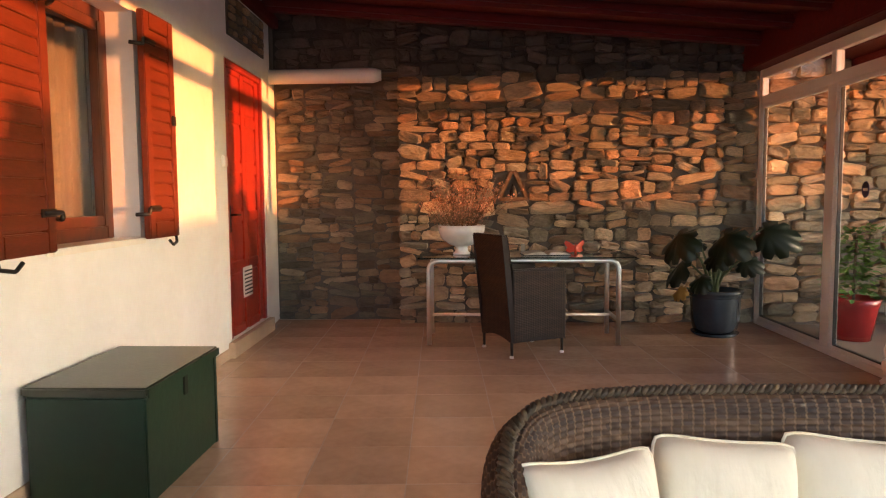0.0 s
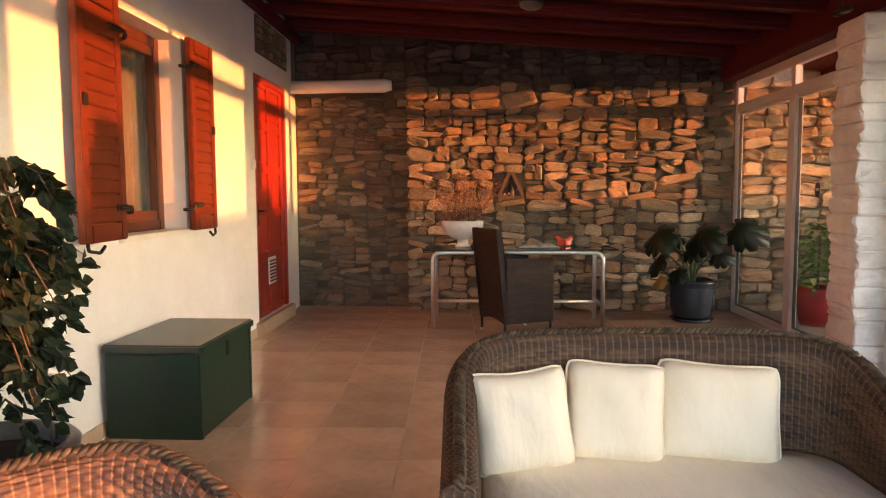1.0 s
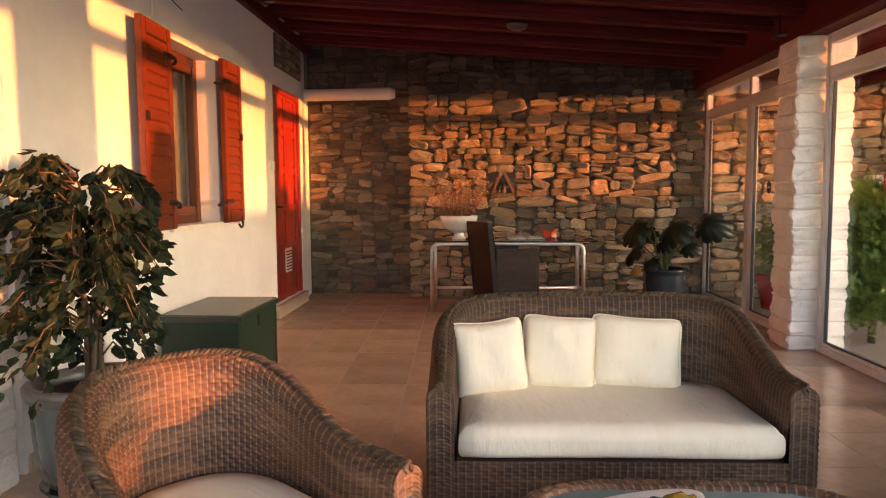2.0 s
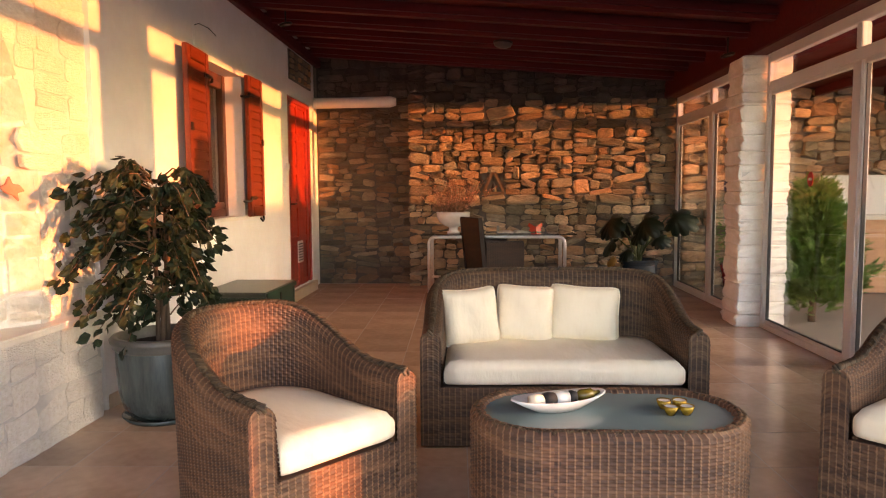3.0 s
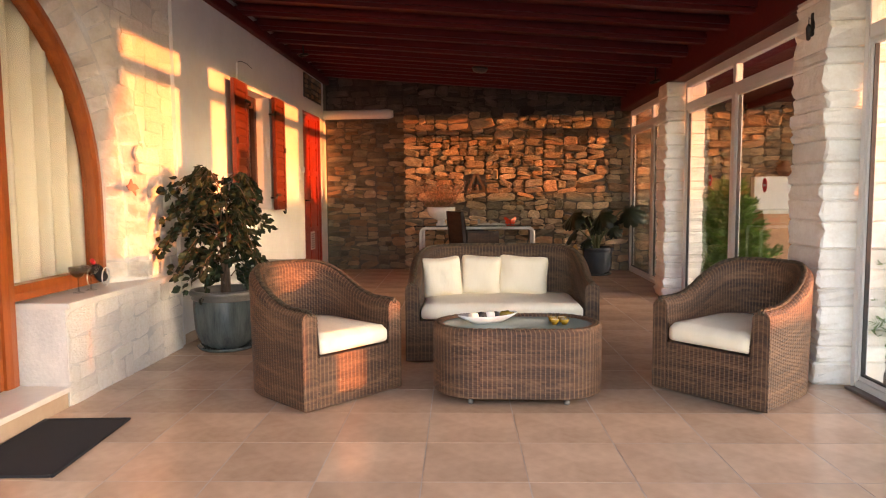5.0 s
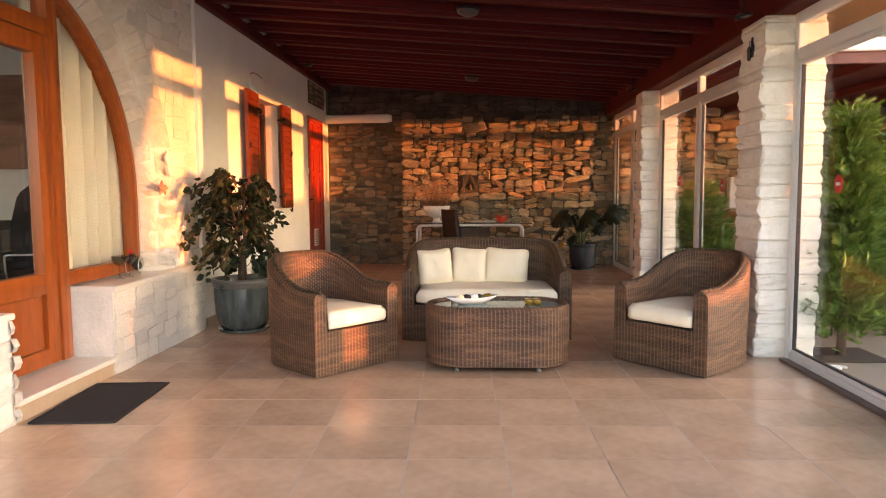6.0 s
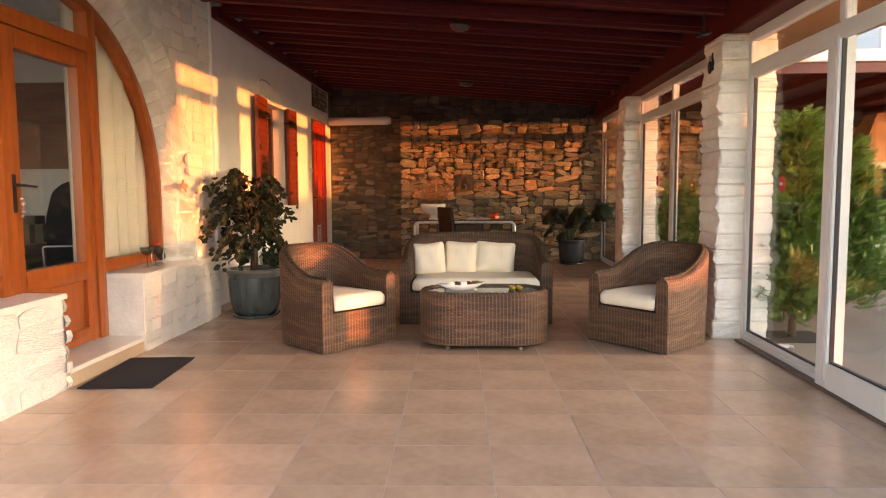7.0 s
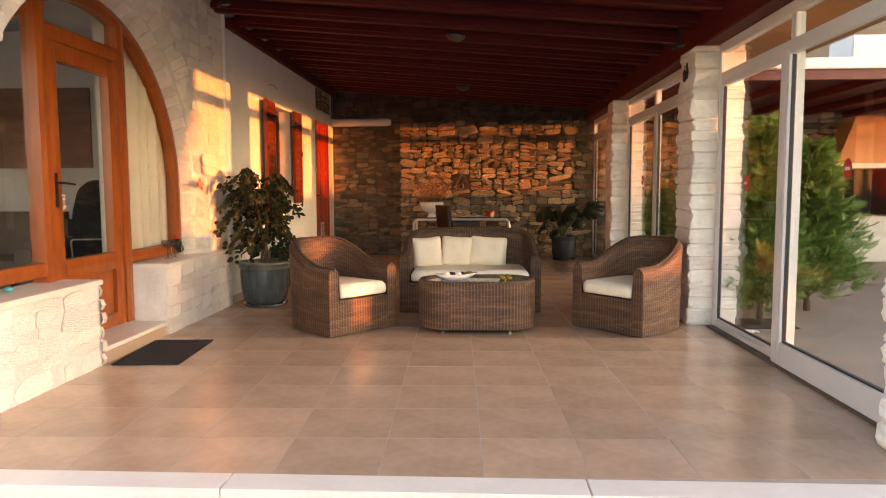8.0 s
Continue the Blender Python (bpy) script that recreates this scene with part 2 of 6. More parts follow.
def arch_points(r, n=32):
    """Outline of the opening from the foot of one jamb over the crown to the other; y and z."""
    return [(AC - r, 0.30), (AC - r, 0.9)] + [(AC - r * math.cos(math.pi * i / n), AS + r * math.sin(math.pi * i / n)) for i in range(n + 1)] + [(AC + r, 0.9), (AC + r, 0.30)]
RING_NEAR = 0.05
def ring_w(a):
    """Width of the splay at the angle a round the arch, from the near jamb to the far one."""
    k = max(0.0, min(1.0, (a / math.pi - 0.25) / 0.5))
    return RING_NEAR + (RING - RING_NEAR) * k * k * (3 - 2 * k)
def arch_outer(extra, n=32):
    q = [(AC - AR - RING_NEAR - extra, 0.30), (AC - AR - RING_NEAR - extra, 0.9)]
    for i in range(n + 1):
        a = math.pi * i / n
        r = AR + ring_w(a) + extra
        q.append((AC - r * math.cos(a), AS + r * math.sin(a)))
    return q + [(AC + AR + RING + extra, 0.9), (AC + AR + RING + extra, 0.30)]
outline = [(-3.0, -0.158)] + [(AC - AR - RING_NEAR, -0.158)] + arch_outer(0.0)[1:-1] + [(AC + AR + RING, -0.158), (y_a - 0.001, -0.158), (y_a - 0.001, 3.3), (-3.0, 3.3)]
wall_arch = tagged(part("wall_arch", prism(outline, "x", XIN - 0.12, XOUT), PALEJOINT), "whitewashed limestone house wall with a wide glazed arch", "wall", kind="structure")
bm = bmesh.new()
inner, outer = arch_points(AR), arch_outer(0.004)
vi, vo, vb = [bm.verts.new((XIN - 0.002, *p)) for p in inner], [bm.verts.new((XOUT - 0.002, *p)) for p in outer], [bm.verts.new((XIN - 0.12, *p)) for p in inner]
for k in range(len(inner) - 1):
    bm.faces.new((vi[k], vi[k + 1], vo[k + 1], vo[k]))
    bm.faces.new((vi[k + 1], vi[k], vb[k], vb[k + 1]))
arch_reveal = tagged(part("arch_reveal", bm, PALEJOINT), "splayed whitewashed reveal of the arch", "wall", kind="structure")

# stone seats under the arch with marble slabs, and the step between
def seat(ya, yb, h):
    th = tagged(part("stone_bench", box((XIN - 0.10, ya, 0), (LEFT + 0.03, yb, h)), PALEJOINT), "whitewashed stone ledge under the arched window", "ledge", kind="structure")
    tagged(part("window_sill", box((XIN - 0.10, ya - 0.015, h + 0.001), (LEFT + 0.065, yb + 0.0, h + 0.035), 0.006), MARBLE), "pale marble slab on the stone ledge", "sill", kind="structure")
    return th
bench_far, bench_near = seat(-0.06, 1.44, 0.565), seat(-2.88, -1.06, 0.565)
bm = box((XIN - 0.14, -1.06, 0), (LEFT + 0.03, -0.076, 0.095))
tagged(part("step_riser", bm, TAN), "tan tiled riser of the door step", "step", kind="structure")
tagged(part("step_tread", box((XIN - 0.14, -1.058, 0.096), (LEFT + 0.055, -0.078, 0.125), 0.005), MARBLE), "pale marble tread of the door step", "step", kind="structure")

# ---- arched glazing and house door ----
XF = XIN - 0.03
GLASS_IN = glass_mat("house_glass", (0.95, 0.96, 0.95))

def bar_x(name, pts, w, th, parent, m=FRAMEWOOD):
    """A flat wooden bar that follows points (y, z), w wide and th deep."""
    bm = bmesh.new()
    n = len(pts)
    rows = []
    for i, p in enumerate(pts):
        a, b = Vector(pts[max(i - 1, 0)]), Vector(pts[min(i + 1, n - 1)])
        d = (b - a).normalized()
        nn = Vector((-d.y, d.x))
        l, r = Vector(p) - nn * w / 2, Vector(p) + nn * w / 2
        rows.append([bm.verts.new((XF + dx, q.x, q.y)) for dx, q in ((-th / 2, l), (th / 2, l), (th / 2 + 0.006, Vector(p)), (th / 2, r), (-th / 2, r))])
    for p, q in zip(rows, rows[1:]):
        for k in range(5):
            bm.faces.new((p[k], p[(k + 1) % 5], q[(k + 1) % 5], q[k]))
    bm.faces.new(rows[0][::-1])
    bm.faces.new(rows[-1])
    bmesh.ops.recalc_face_normals(bm, faces=bm.faces)
    return part(name, bm, m, parent)

win = tagged(empty("window_1"), "wide arched window in orange-brown varnished wood", "window", kind="structure")
rr = AR - 0.045
def arc_z(y):
    return AS + math.sqrt(max(rr * rr - (y - AC) ** 2, 0))
P0, P1 = -1.20, -0.20
bar_x("window_frame", [(AC - rr, 0.62), (AC - rr, 1.0)] + [(AC - rr * math.cos(math.pi * i / 40), AS + rr * math.sin(math.pi * i / 40)) for i in range(41)] + [(AC + rr, 1.0), (AC + rr, 0.62)], 0.085, 0.09, win)
for yy in (P0, P1):
    bar_x("mullion", [(yy, 0.147), (yy, arc_z(yy))], 0.10, 0.10, win)
bar_x("transom", [(P0 + .05, 2.25), (P1 - .05, 2.25)], 0.10, 0.10, win)
bar_x("bottom_rail", [(P1 + .05, 0.665), (AC + rr - .04, 0.665)], 0.09, 0.085, win)
bar_x("bottom_rail", [(AC - rr + .04, 0.685), (P0 - .05, 0.685)], 0.09, 0.085, win)
def pane_x(ya, yb, z0, z1, parent, arch=False):
    pts = [(ya, z0), (yb, z0)]
    if arch:
        pts += [(yb + (ya - yb) * i / 16, min(arc_z(yb + (ya - yb) * i / 16), z1)) for i in range(17)]
    else:
        pts += [(yb, z1), (ya, z1)]
    g = part("pane", prism(pts, "x", XF - 0.012, XF - 0.006), GLASS_IN, parent)
    g.visible_shadow = False
    return g
pane_x(P1 + .04, AC + rr - .02, 0.69, 3, win, True)
pane_x(AC - rr + .02, P0 - .04, 0.71, 3, win, True)
pane_x(P0 + .04, P1 - .04, 2.28, 3, win, True)

hd = tagged(empty("door_1"), "closed orange-brown wooden glazed house door", "door", kind="structure")
bar_x("stile", [(P0 + .115, 0.15), (P0 + .115, 2.195)], 0.12, 0.07, hd)
bar_x("stile", [(P1 - .115, 0.15), (P1 - .115, 2.195)], 0.12, 0.07, hd)
bar_x("rail", [(P0 + .176, 2.135), (P1 - .176, 2.135)], 0.12, 0.07, hd)
bar_x("rail", [(P0 + .176, 0.66), (P1 - .176, 0.66)], 0.13, 0.07, hd)
bar_x("rail", [(P0 + .176, 0.20), (P1 - .176, 0.20)], 0.10, 0.07, hd)
part("door_panel", box((XF - .02, P0 + .176, 0.25), (XF + .012, P1 - .176, 0.595), 0.008), FRAMEWOOD, hd)
pane_x(P0 + .17, P1 - .17, 0.725, 2.075, hd)
hand = part("handle_plate", box((XF + .042, P0 + .085, 1.09), (XF + .05, P0 + .115, 1.32), 0.003), DARKMETAL, hd, "black iron handle plate")
part("lever", tube(fillet([(XF + .05, P0 + .10, 1.255), (XF + .095, P0 + .10, 1.255), (XF + .095, P0 + .23, 1.245)], 0.02), 0.008), DARKMETAL, hand, "black lever handle", smooth=True)
FOB = mat("bead_ceramic", (0.55, 0.40, 0.28), 0.35, second=(0.20, 0.10, 0.07), scale=30)
bm = bmesh.new()
for k, (dy, r_) in enumerate(((0, .012), (.008, .014), (-.004, .011), (.006, .013), (-.002, .010))):
    q = lathe([(0.001, -r_), (r_ * .8, -r_ * .6), (r_, 0), (r_ * .8, r_ * .6), (0.001, r_)], 10)
    bmesh.ops.translate(q, verts=q.verts, vec=(0, dy, 0.05 - k * 0.025))
    me = bpy.data.meshes.new("tmp")
    q.to_mesh(me)
    q.free()
    bm.from_mesh(me)
    bpy.data.meshes.remove(me)
part("key_fob", bm, FOB, hand, "string of ceramic beads", smooth=True).location = (XF + .075, P0 + .12, 1.12)

# the room behind the arch
INWALL = mat("room_wall", (0.80, 0.77, 0.71), 0.85, scale=2)
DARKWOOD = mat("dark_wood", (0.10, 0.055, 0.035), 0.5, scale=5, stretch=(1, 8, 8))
bm = bmesh.new()
# south wall has an added, unseen opening so sky light brightens the room
for lo, hi in (((-5.4, -3.2, 0.12), (XIN - .14, 1.7, 0.14)), ((-5.4, -3.2, 2.9), (XIN - .14, 1.7, 2.95)), ((-5.45, -3.2, 0.12), (-5.4, 1.7, 2.95)), ((-5.4, 1.65, 0.14), (XIN - .14, 1.7, 2.9)), ((-5.4, -3.2, 0.14), (XIN - .14, -3.15, 0.9)), ((-5.4, -3.2, 2.3), (XIN - .14, -3.15, 2.9)), ((-5.4, -3.2, 0.9), (-4.9, -3.15, 2.3)), ((-2.5, -3.2, 0.9), (XIN - .14, -3.15, 2.3))):
    box(lo, hi, bm=bm)
tagged(part("wall_room", bm, INWALL), "plain cream walls of the dim room behind the arch", "wall", kind="structure")
pic = tagged(empty("picture", pose(-5.38, 0, 0)), "wide brown landscape picture hung on the room wall", "picture")
part("canvas", box((0.0, 0.2, 1.35), (0.03, 1.6, 2.15), 0.004), mat("picture_canvas", (0.20, 0.10, 0.06), 0.6, second=(0.34, 0.26, 0.20), scale=1.2, stretch=(1, 0.5, 4)), pic)
pic2 = tagged(empty("picture", pose(-3.5, 1.648, 0)), "framed brown picture on the room side wall", "picture")
part("canvas", box((-0.95, -0.03, 1.45), (0.34, 0, 2.30), 0.004), mat("picture_canvas_dark", (0.16, 0.075, 0.05), 0.6, second=(0.30, 0.17, 0.12), scale=1.5, stretch=(0.5, 1, 4)), pic2)
cour = tagged(empty("sofa", pose(-4.15, 0.9, 0.14)), "grey-brown upholstered sofa in the dim room", "sofa")
UPH = mat("taupe_cloth", (0.20, 0.16, 0.12), 0.9, bump=0.3)
part("seat", box((-0.9, -0.45, 0), (0.9, 0.4, 0.42), 0.06), UPH, cour)
part("backrest", box((-0.9, 0.30, 0.2), (0.9, 0.62, 0.85), 0.08), UPH, cour)
for sx in (-1, 1):
    part("armrest", box((sx * 0.98 - 0.14, -0.45, 0), (sx * 0.98 + 0.14, 0.6, 0.6), 0.07), UPH, cour)
rc = tagged(empty("room_chair", pose(-2.72, 0.80, 0.14, 0, 0, 15)), "dark upholstered high-backed chair in the dim room", "chair")
DARKCLOTH = mat("charcoal_cloth", (0.014, 0.012, 0.013), 0.8, bump=0.2)
bm = prism([(-0.24, 0.42), (0.24, 0.42), (0.23, 0.85), (0.17, 1.08), (0.06, 1.17), (-0.06, 1.17), (-0.17, 1.08), (-0.23, 0.85)], "y", 0.20, 0.27, 0.02)
part("backrest", bm, DARKCLOTH, rc)
part("seat", box((-0.25, -0.24, 0.38), (0.25, 0.26, 0.46), 0.03), DARKCLOTH, rc)
for x in (-0.21, 0.21):
    for y in (-0.20, 0.22):
        part("leg", tube([(x, y, 0), (x * .95, y * .95, 0.385)], [0.014, 0.02], 8), DARKWOOD, rc, smooth=True)
part("rail", tube(fillet([(-0.1, -0.26, 0.40), (-0.1, -0.30, 0.62), (0.24, -0.30, 0.62)], 0.03), 0.008, 8), CHROME, rc, "thin steel arm rail", smooth=True)
bm = bmesh.new()
rows = []
for k in range(121):
    y = 0.80 - 0.96 * k / 120
    x = XF - 0.05 - 0.22 * (1 - abs(math.sin(k * 0.15 + 0.5 * math.sin(k * .11))) ** 1.1) + 0.012 * math.sin(k * 0.6)
    rows.append([bm.verts.new((x + 0.004 * math.sin(k * 1.7 + z * 2), y, z)) for z in (0.45, 1.2, 2.0, 2.75)])
for p, q in zip(rows, rows[1:]):
    for j in range(3):
        bm.faces.new((p[j], q[j], q[j + 1], p[j + 1]))
ob = tagged(part("curtain", bm, mat("cream_curtain", (0.90, 0.82, 0.66), 0.9, second=(0.84, 0.75, 0.58), scale=3), smooth=True), "cream pleated curtain behind the arched window", "curtain")
sm = ob.modifiers.new("thick", 'SOLIDIFY')
sm.thickness = 0.004

# ---- window with shutters in the plaster wall ----
w2 = tagged(empty("window_2"), "dark brown wooden window in a white reveal", "window", kind="structure")
XW = LEFT - 0.15
BROWNWOOD = mat("dark_brown_wood", (0.11, 0.032, 0.013), 0.4, second=(0.065, 0.02, 0.009), scale=4, stretch=(6, 6, 0.8))
for ya, yb, za, zb in ((W0, W0 + .07, WZ0, WZ1), (W1 - .07, W1, WZ0, WZ1), (W0 + .071, W1 - .071, WZ1 - .07, WZ1), (W0 + .071, W1 - .071, WZ0, WZ0 + .07)):
    part("window_frame", box((XW - .06, ya, za), (XW, yb, zb), 0.006), BROWNWOOD, w2)
for ya, yb, za, zb in ((W0 + .073, W0 + .125, WZ0 + .073, WZ1 - .073), (W1 - .125, W1 - .073, WZ0 + .073, WZ1 - .073), (W0 + .126, W1 - .126, WZ1 - .13, WZ1 - .073), (W0 + .126, W1 - .126, WZ0 + .073, WZ0 + .13)):
    part("sash", box((XW - .04, ya, za), (XW + .015, yb, zb), 0.006), BROWNWOOD, w2)
g = part("pane", box((XW - .022, W0 + .12, WZ0 + .12), (XW - .016, W1 - .12, WZ1 - .12)), GLASS_IN, w2)
g.visible_shadow = False
bm = bmesh.new()
rows = []
for k in range(61):
    y = W0 + 0.08 + (W1 - W0 - 0.16) * k / 60
    x = XW - 0.09 + 0.016 * math.sin(k * 0.75)
    rows.append([bm.verts.new((x, y, z)) for z in (WZ0, WZ1)])
for p, q in zip(rows, rows[1:]):
    bm.faces.new((p[0], q[0], q[1], p[1]))
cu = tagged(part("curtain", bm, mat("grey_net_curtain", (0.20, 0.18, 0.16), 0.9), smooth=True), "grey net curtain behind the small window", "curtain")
cu.modifiers.new("thick", 'SOLIDIFY').thickness = 0.003
# dark sheet closes the opening in place of an unlit room
part("unlit_room_backing", box((LEFT - WTH - .02, W0 - .1, WZ0 - .1), (LEFT - WTH - .002, W1 + .1, WZ1 + .1)), DARKWOOD, w2)
part("window_sill", box((XW, W0 - 0.0, WZ0 - .03), (LEFT + .03, W1 + .0, WZ0 + .004), 0.004), MARBLE, w2)

def shutter(m, flip, wd):
    """One louvred leaf; local y runs from the hinge to the free edge, x towards the room."""
    th = tagged(empty("window_shutter", m), "open louvred shutter in red-brown varnished wood", "shutter", group="window shutters")
    h = 1.27
    s = flip
    def b(y0, y1, z0, z1, x0=0.0, x1=0.04, bv=0.005):
        ya, yb = sorted((s * y0, s * y1))
        return box((x0, ya, z0), (x1, yb, z1), bv)
    part("stile", b(0, .065, 0, h), SHUTTER, th)
    part("stile", b(wd - .065, wd, 0, h), SHUTTER, th)
    part("rail", b(.066, wd - .066, 0, .09), SHUTTER, th)
    part("rail", b(.066, wd - .066, h - .09, h), SHUTTER, th)
    part("backing", b(.06, wd - .06, .08, h - .08, .004, .0095, .001), SHUTTER, th)
    n = 15
    for k in range(n):
        z = 0.095 + (h - 0.19) * k / n
        dz = (h - 0.19) / n
        pts = [(0.010, z + .002), (0.030, z + .002), (0.037, z + dz * .16), (0.029, z + dz * .97), (0.010, z + dz * .97)]
        ya, yb = sorted((s * .064, s * (wd - .064)))
        bm = prism([(p[0], p[1]) for p in pts], "y", ya, yb)
        part("slat", bm, SHUTTER, th)
    for z in (0.17, h - 0.17):
        arm = part("hinge", tube(fillet([(0.052, s * .10, z), (0.052, s * -.03, z), (0.052, s * -.03, z - .03), (0.0, s * -.085, z - .03)], 0.012), 0.011, 8), DARKMETAL, th, "black iron strap hinge", smooth=True)
        part("hinge_strap", b(.0, .12, z - .018, z + .018, .041, .047, .002), DARKMETAL, th)
    part("catch", tube(fillet([(0.03, s * (wd - .03), 0.0), (0.035, s * (wd - .03), -.035), (0.05, s * (wd - .11), -.05), (0.05, s * (wd - .16), -.02)], .01), 0.009, 8), DARKMETAL, th, "black iron shutter catch", smooth=True)
    lk = part("latch", b(wd - .06, wd - .015, .66, .72, .041, .052, .004), DARKMETAL, th, "black iron latch")
    return th
shutter(pose(LEFT + 0.035, W0 - 0.04, 1.03, 0, 0, 3), -1, 0.44)
shutter(pose(LEFT + 0.035, W1 - 0.03, 1.03, 0, 0, -2), 1, 0.36)

# ---- red panelled door beside the stone wall ----
rd = tagged(empty("door_2"), "closed red panelled wooden door with a small vent", "door", kind="structure")
XD = LEFT - 0.035
for ya, yb, za, zb in ((D0, D0 + .055, DZ0, DZ1), (D1 - .055, D1, DZ0, DZ1), (D0 + .056, D1 - .056, DZ1 - .055, DZ1)):
    part("door_frame", box((XD - .08, ya, za), (XD + .03, yb, zb), 0.006), DOORRED, rd)
part("leaf", box((XD - .05, D0 + .057, DZ0 + .005), (XD - .012, D1 - .057, DZ1 - .057)), DOORRED, rd)
yl, yr = D0 + .057, D1 - .057
ym = (yl + yr) / 2
zs = [DZ0 + .02, 0.69, 1.10, 1.50, 1.90, DZ1 - .06]
for ya, yb in ((yl, yl + .10), (ym - .05, ym + .05), (yr - .10, yr)):
    part("stile", box((XD - .011, ya, DZ0 + .006), (XD + .008, yb, DZ1 - .058), 0.005), DOORRED, rd)
for z in zs:
    for ya, yb in ((yl + .101, ym - .051), (ym + .051, yr - .101)):
        part("rail", box((XD - .011, ya, z - .035), (XD + .007, yb, z + .045), 0.005), DOORRED, rd)
for z0, z1 in zip(zs, zs[1:]):
    for ya, yb in ((yl + .115, ym - .065), (ym + .065, yr - .115)):
        part("door_panel", box((XD - .011, ya, z0 + .065), (XD + .002, yb, z1 - .055), 0.012), DOORRED, rd)
vent = part("vent", box((XD + .009, ym - .12, .41), (XD + .018, ym + .12, .67), 0.004), ALU, rd, "white slatted vent")
for k in range(7):
    part("slat", box((XD + .0185, ym - .10, .435 + k * .032), (XD + .022, ym + .10, .447 + k * .032)), DARKMETAL, vent)
dh = part("handle_plate", box((XD + .009, yl + .03, .98), (XD + .016, yl + .07, 1.2), .003), DARKMETAL, rd)
part("lever", tube(fillet([(XD + .016, yl + .05, 1.12), (XD + .06, yl + .05, 1.12), (XD + .06, yl + .16, 1.12)], .015), .008, 8), DARKMETAL, dh, smooth=True)
tagged(part("door_bell", box((LEFT + .001, 5.30, 1.49), (LEFT + .03, 5.37, 1.58), .008), PLASTER), "small white switch box on the plaster wall", "switch")

# white rounded lintel on the stone wall
bm = tube([(LEFT - .05, BACK + 0.02, 2.425), (-1.2, BACK + 0.01, 2.425), (-0.66, BACK + 0.015, 2.43), (-0.585, BACK + 0.02, 2.43)], [0.07, 0.068, 0.072, 0.05], 14)
tagged(part("stone_lintel", bm, PLASTER, smooth=True), "white plastered stub beam set in the stone wall", "beam", kind="structure")

# ---- glazed side: bays between pillars ----
ZT, ZTOP = 2.095, 2.345
GASKET = mat("black_glazing_gasket", (0.02, 0.018, 0.016), 0.6)
TRACK = mat("brown_sill_track", (0.10, 0.065, 0.05), 0.5, second=(0.16, 0.11, 0.085), scale=20)
def bay(name, y0, y1, ym, low, mh=0.04, leaf=0.0):
    """leaf: how far the sliding leaf next to y0 stands proud of the frame, on its own track."""
    th = tagged(empty(name), "tall cream aluminium glazing with fanlights above", "window", kind="structure")
    def bar(n, ya, yb, za, zb, d=0.0):
        part(n, box((RIGHT - d, ya, za), (RIGHT + .065 + d, yb, zb), 0.006), ALU, th)
    bar("jamb", y0, y0 + .05, 0.002, ZTOP + .08)
    bar("jamb", y1 - .055, y1, 0.002, ZTOP + .08)
    bar("bottom_rail", y0 + .056, y1 - .056, 0.002, .056)
    bar("head_rail", y0 + .056, y1 - .056, ZTOP, ZTOP + .08)
    bar("transom", y0 + .056, y1 - .056, ZT, ZT + .085)
    part("mullion", box((RIGHT - leaf, ym - mh, .020 if leaf else .057), (RIGHT + .065, ym + mh, ZT - .001), 0.006), ALU, th)
    if leaf:
        part("track", box((RIGHT - .062, y0 + .056, .001), (RIGHT - .003, y1 - .056, .019), .003), TRACK, th, "dark brown floor track")
    bar("mullion", ym - .035, ym + .035, ZT + .086, ZTOP - .001)
    for ya, yb, extra, d in ((y0 + .056, ym - mh - .001, low, leaf), (ym + mh + .001, y1 - .056, 0.0, 0.0)):
        z0 = .020 if d else .058
        x = RIGHT - d
        for a, b, za, zb in ((ya, ya + .024, z0, ZT - .002), (yb - .024, yb, z0, ZT - .002), (ya + .025, yb - .025, ZT - .03, ZT - .002), (ya + .025, yb - .025, z0, .085 + extra)):
            part("sash", box((x + .008 if not d else x, a, za), (x + (.055 if not d else .048), b, zb), .004), ALU, th)
        for a, b, za, zb in ((ya + .0245, ya + .032, .0855 + extra, ZT - .0305), (yb - .032, yb - .0245, .0855 + extra, ZT - .0305), (ya + .0325, yb - .0325, .0855 + extra, .094 + extra)):
            part("gasket", box((x + .018, a, za), (x + .044, b, zb)), GASKET, th)
        g = part("pane", box((x + .028, ya + .02, .08 + extra), (x + .034, yb - .02, ZT - .025)), GLASS, th)
        g.visible_shadow = False
        g = part("pane", box((RIGHT + .028, ya - .005, ZT + .083), (RIGHT + .034, yb + .005, ZTOP + .003)), GLASS, th)
        g.visible_shadow = False
    return th
bay("window_3", 4.42, 6.79, 5.50, 0, 0.06)
bay("window_4", 0.96, 4.05, 2.59, 0, 0.05)
bay("window_5", -2.78, 0.50, -0.88, 0.09, 0.05, 0.05)

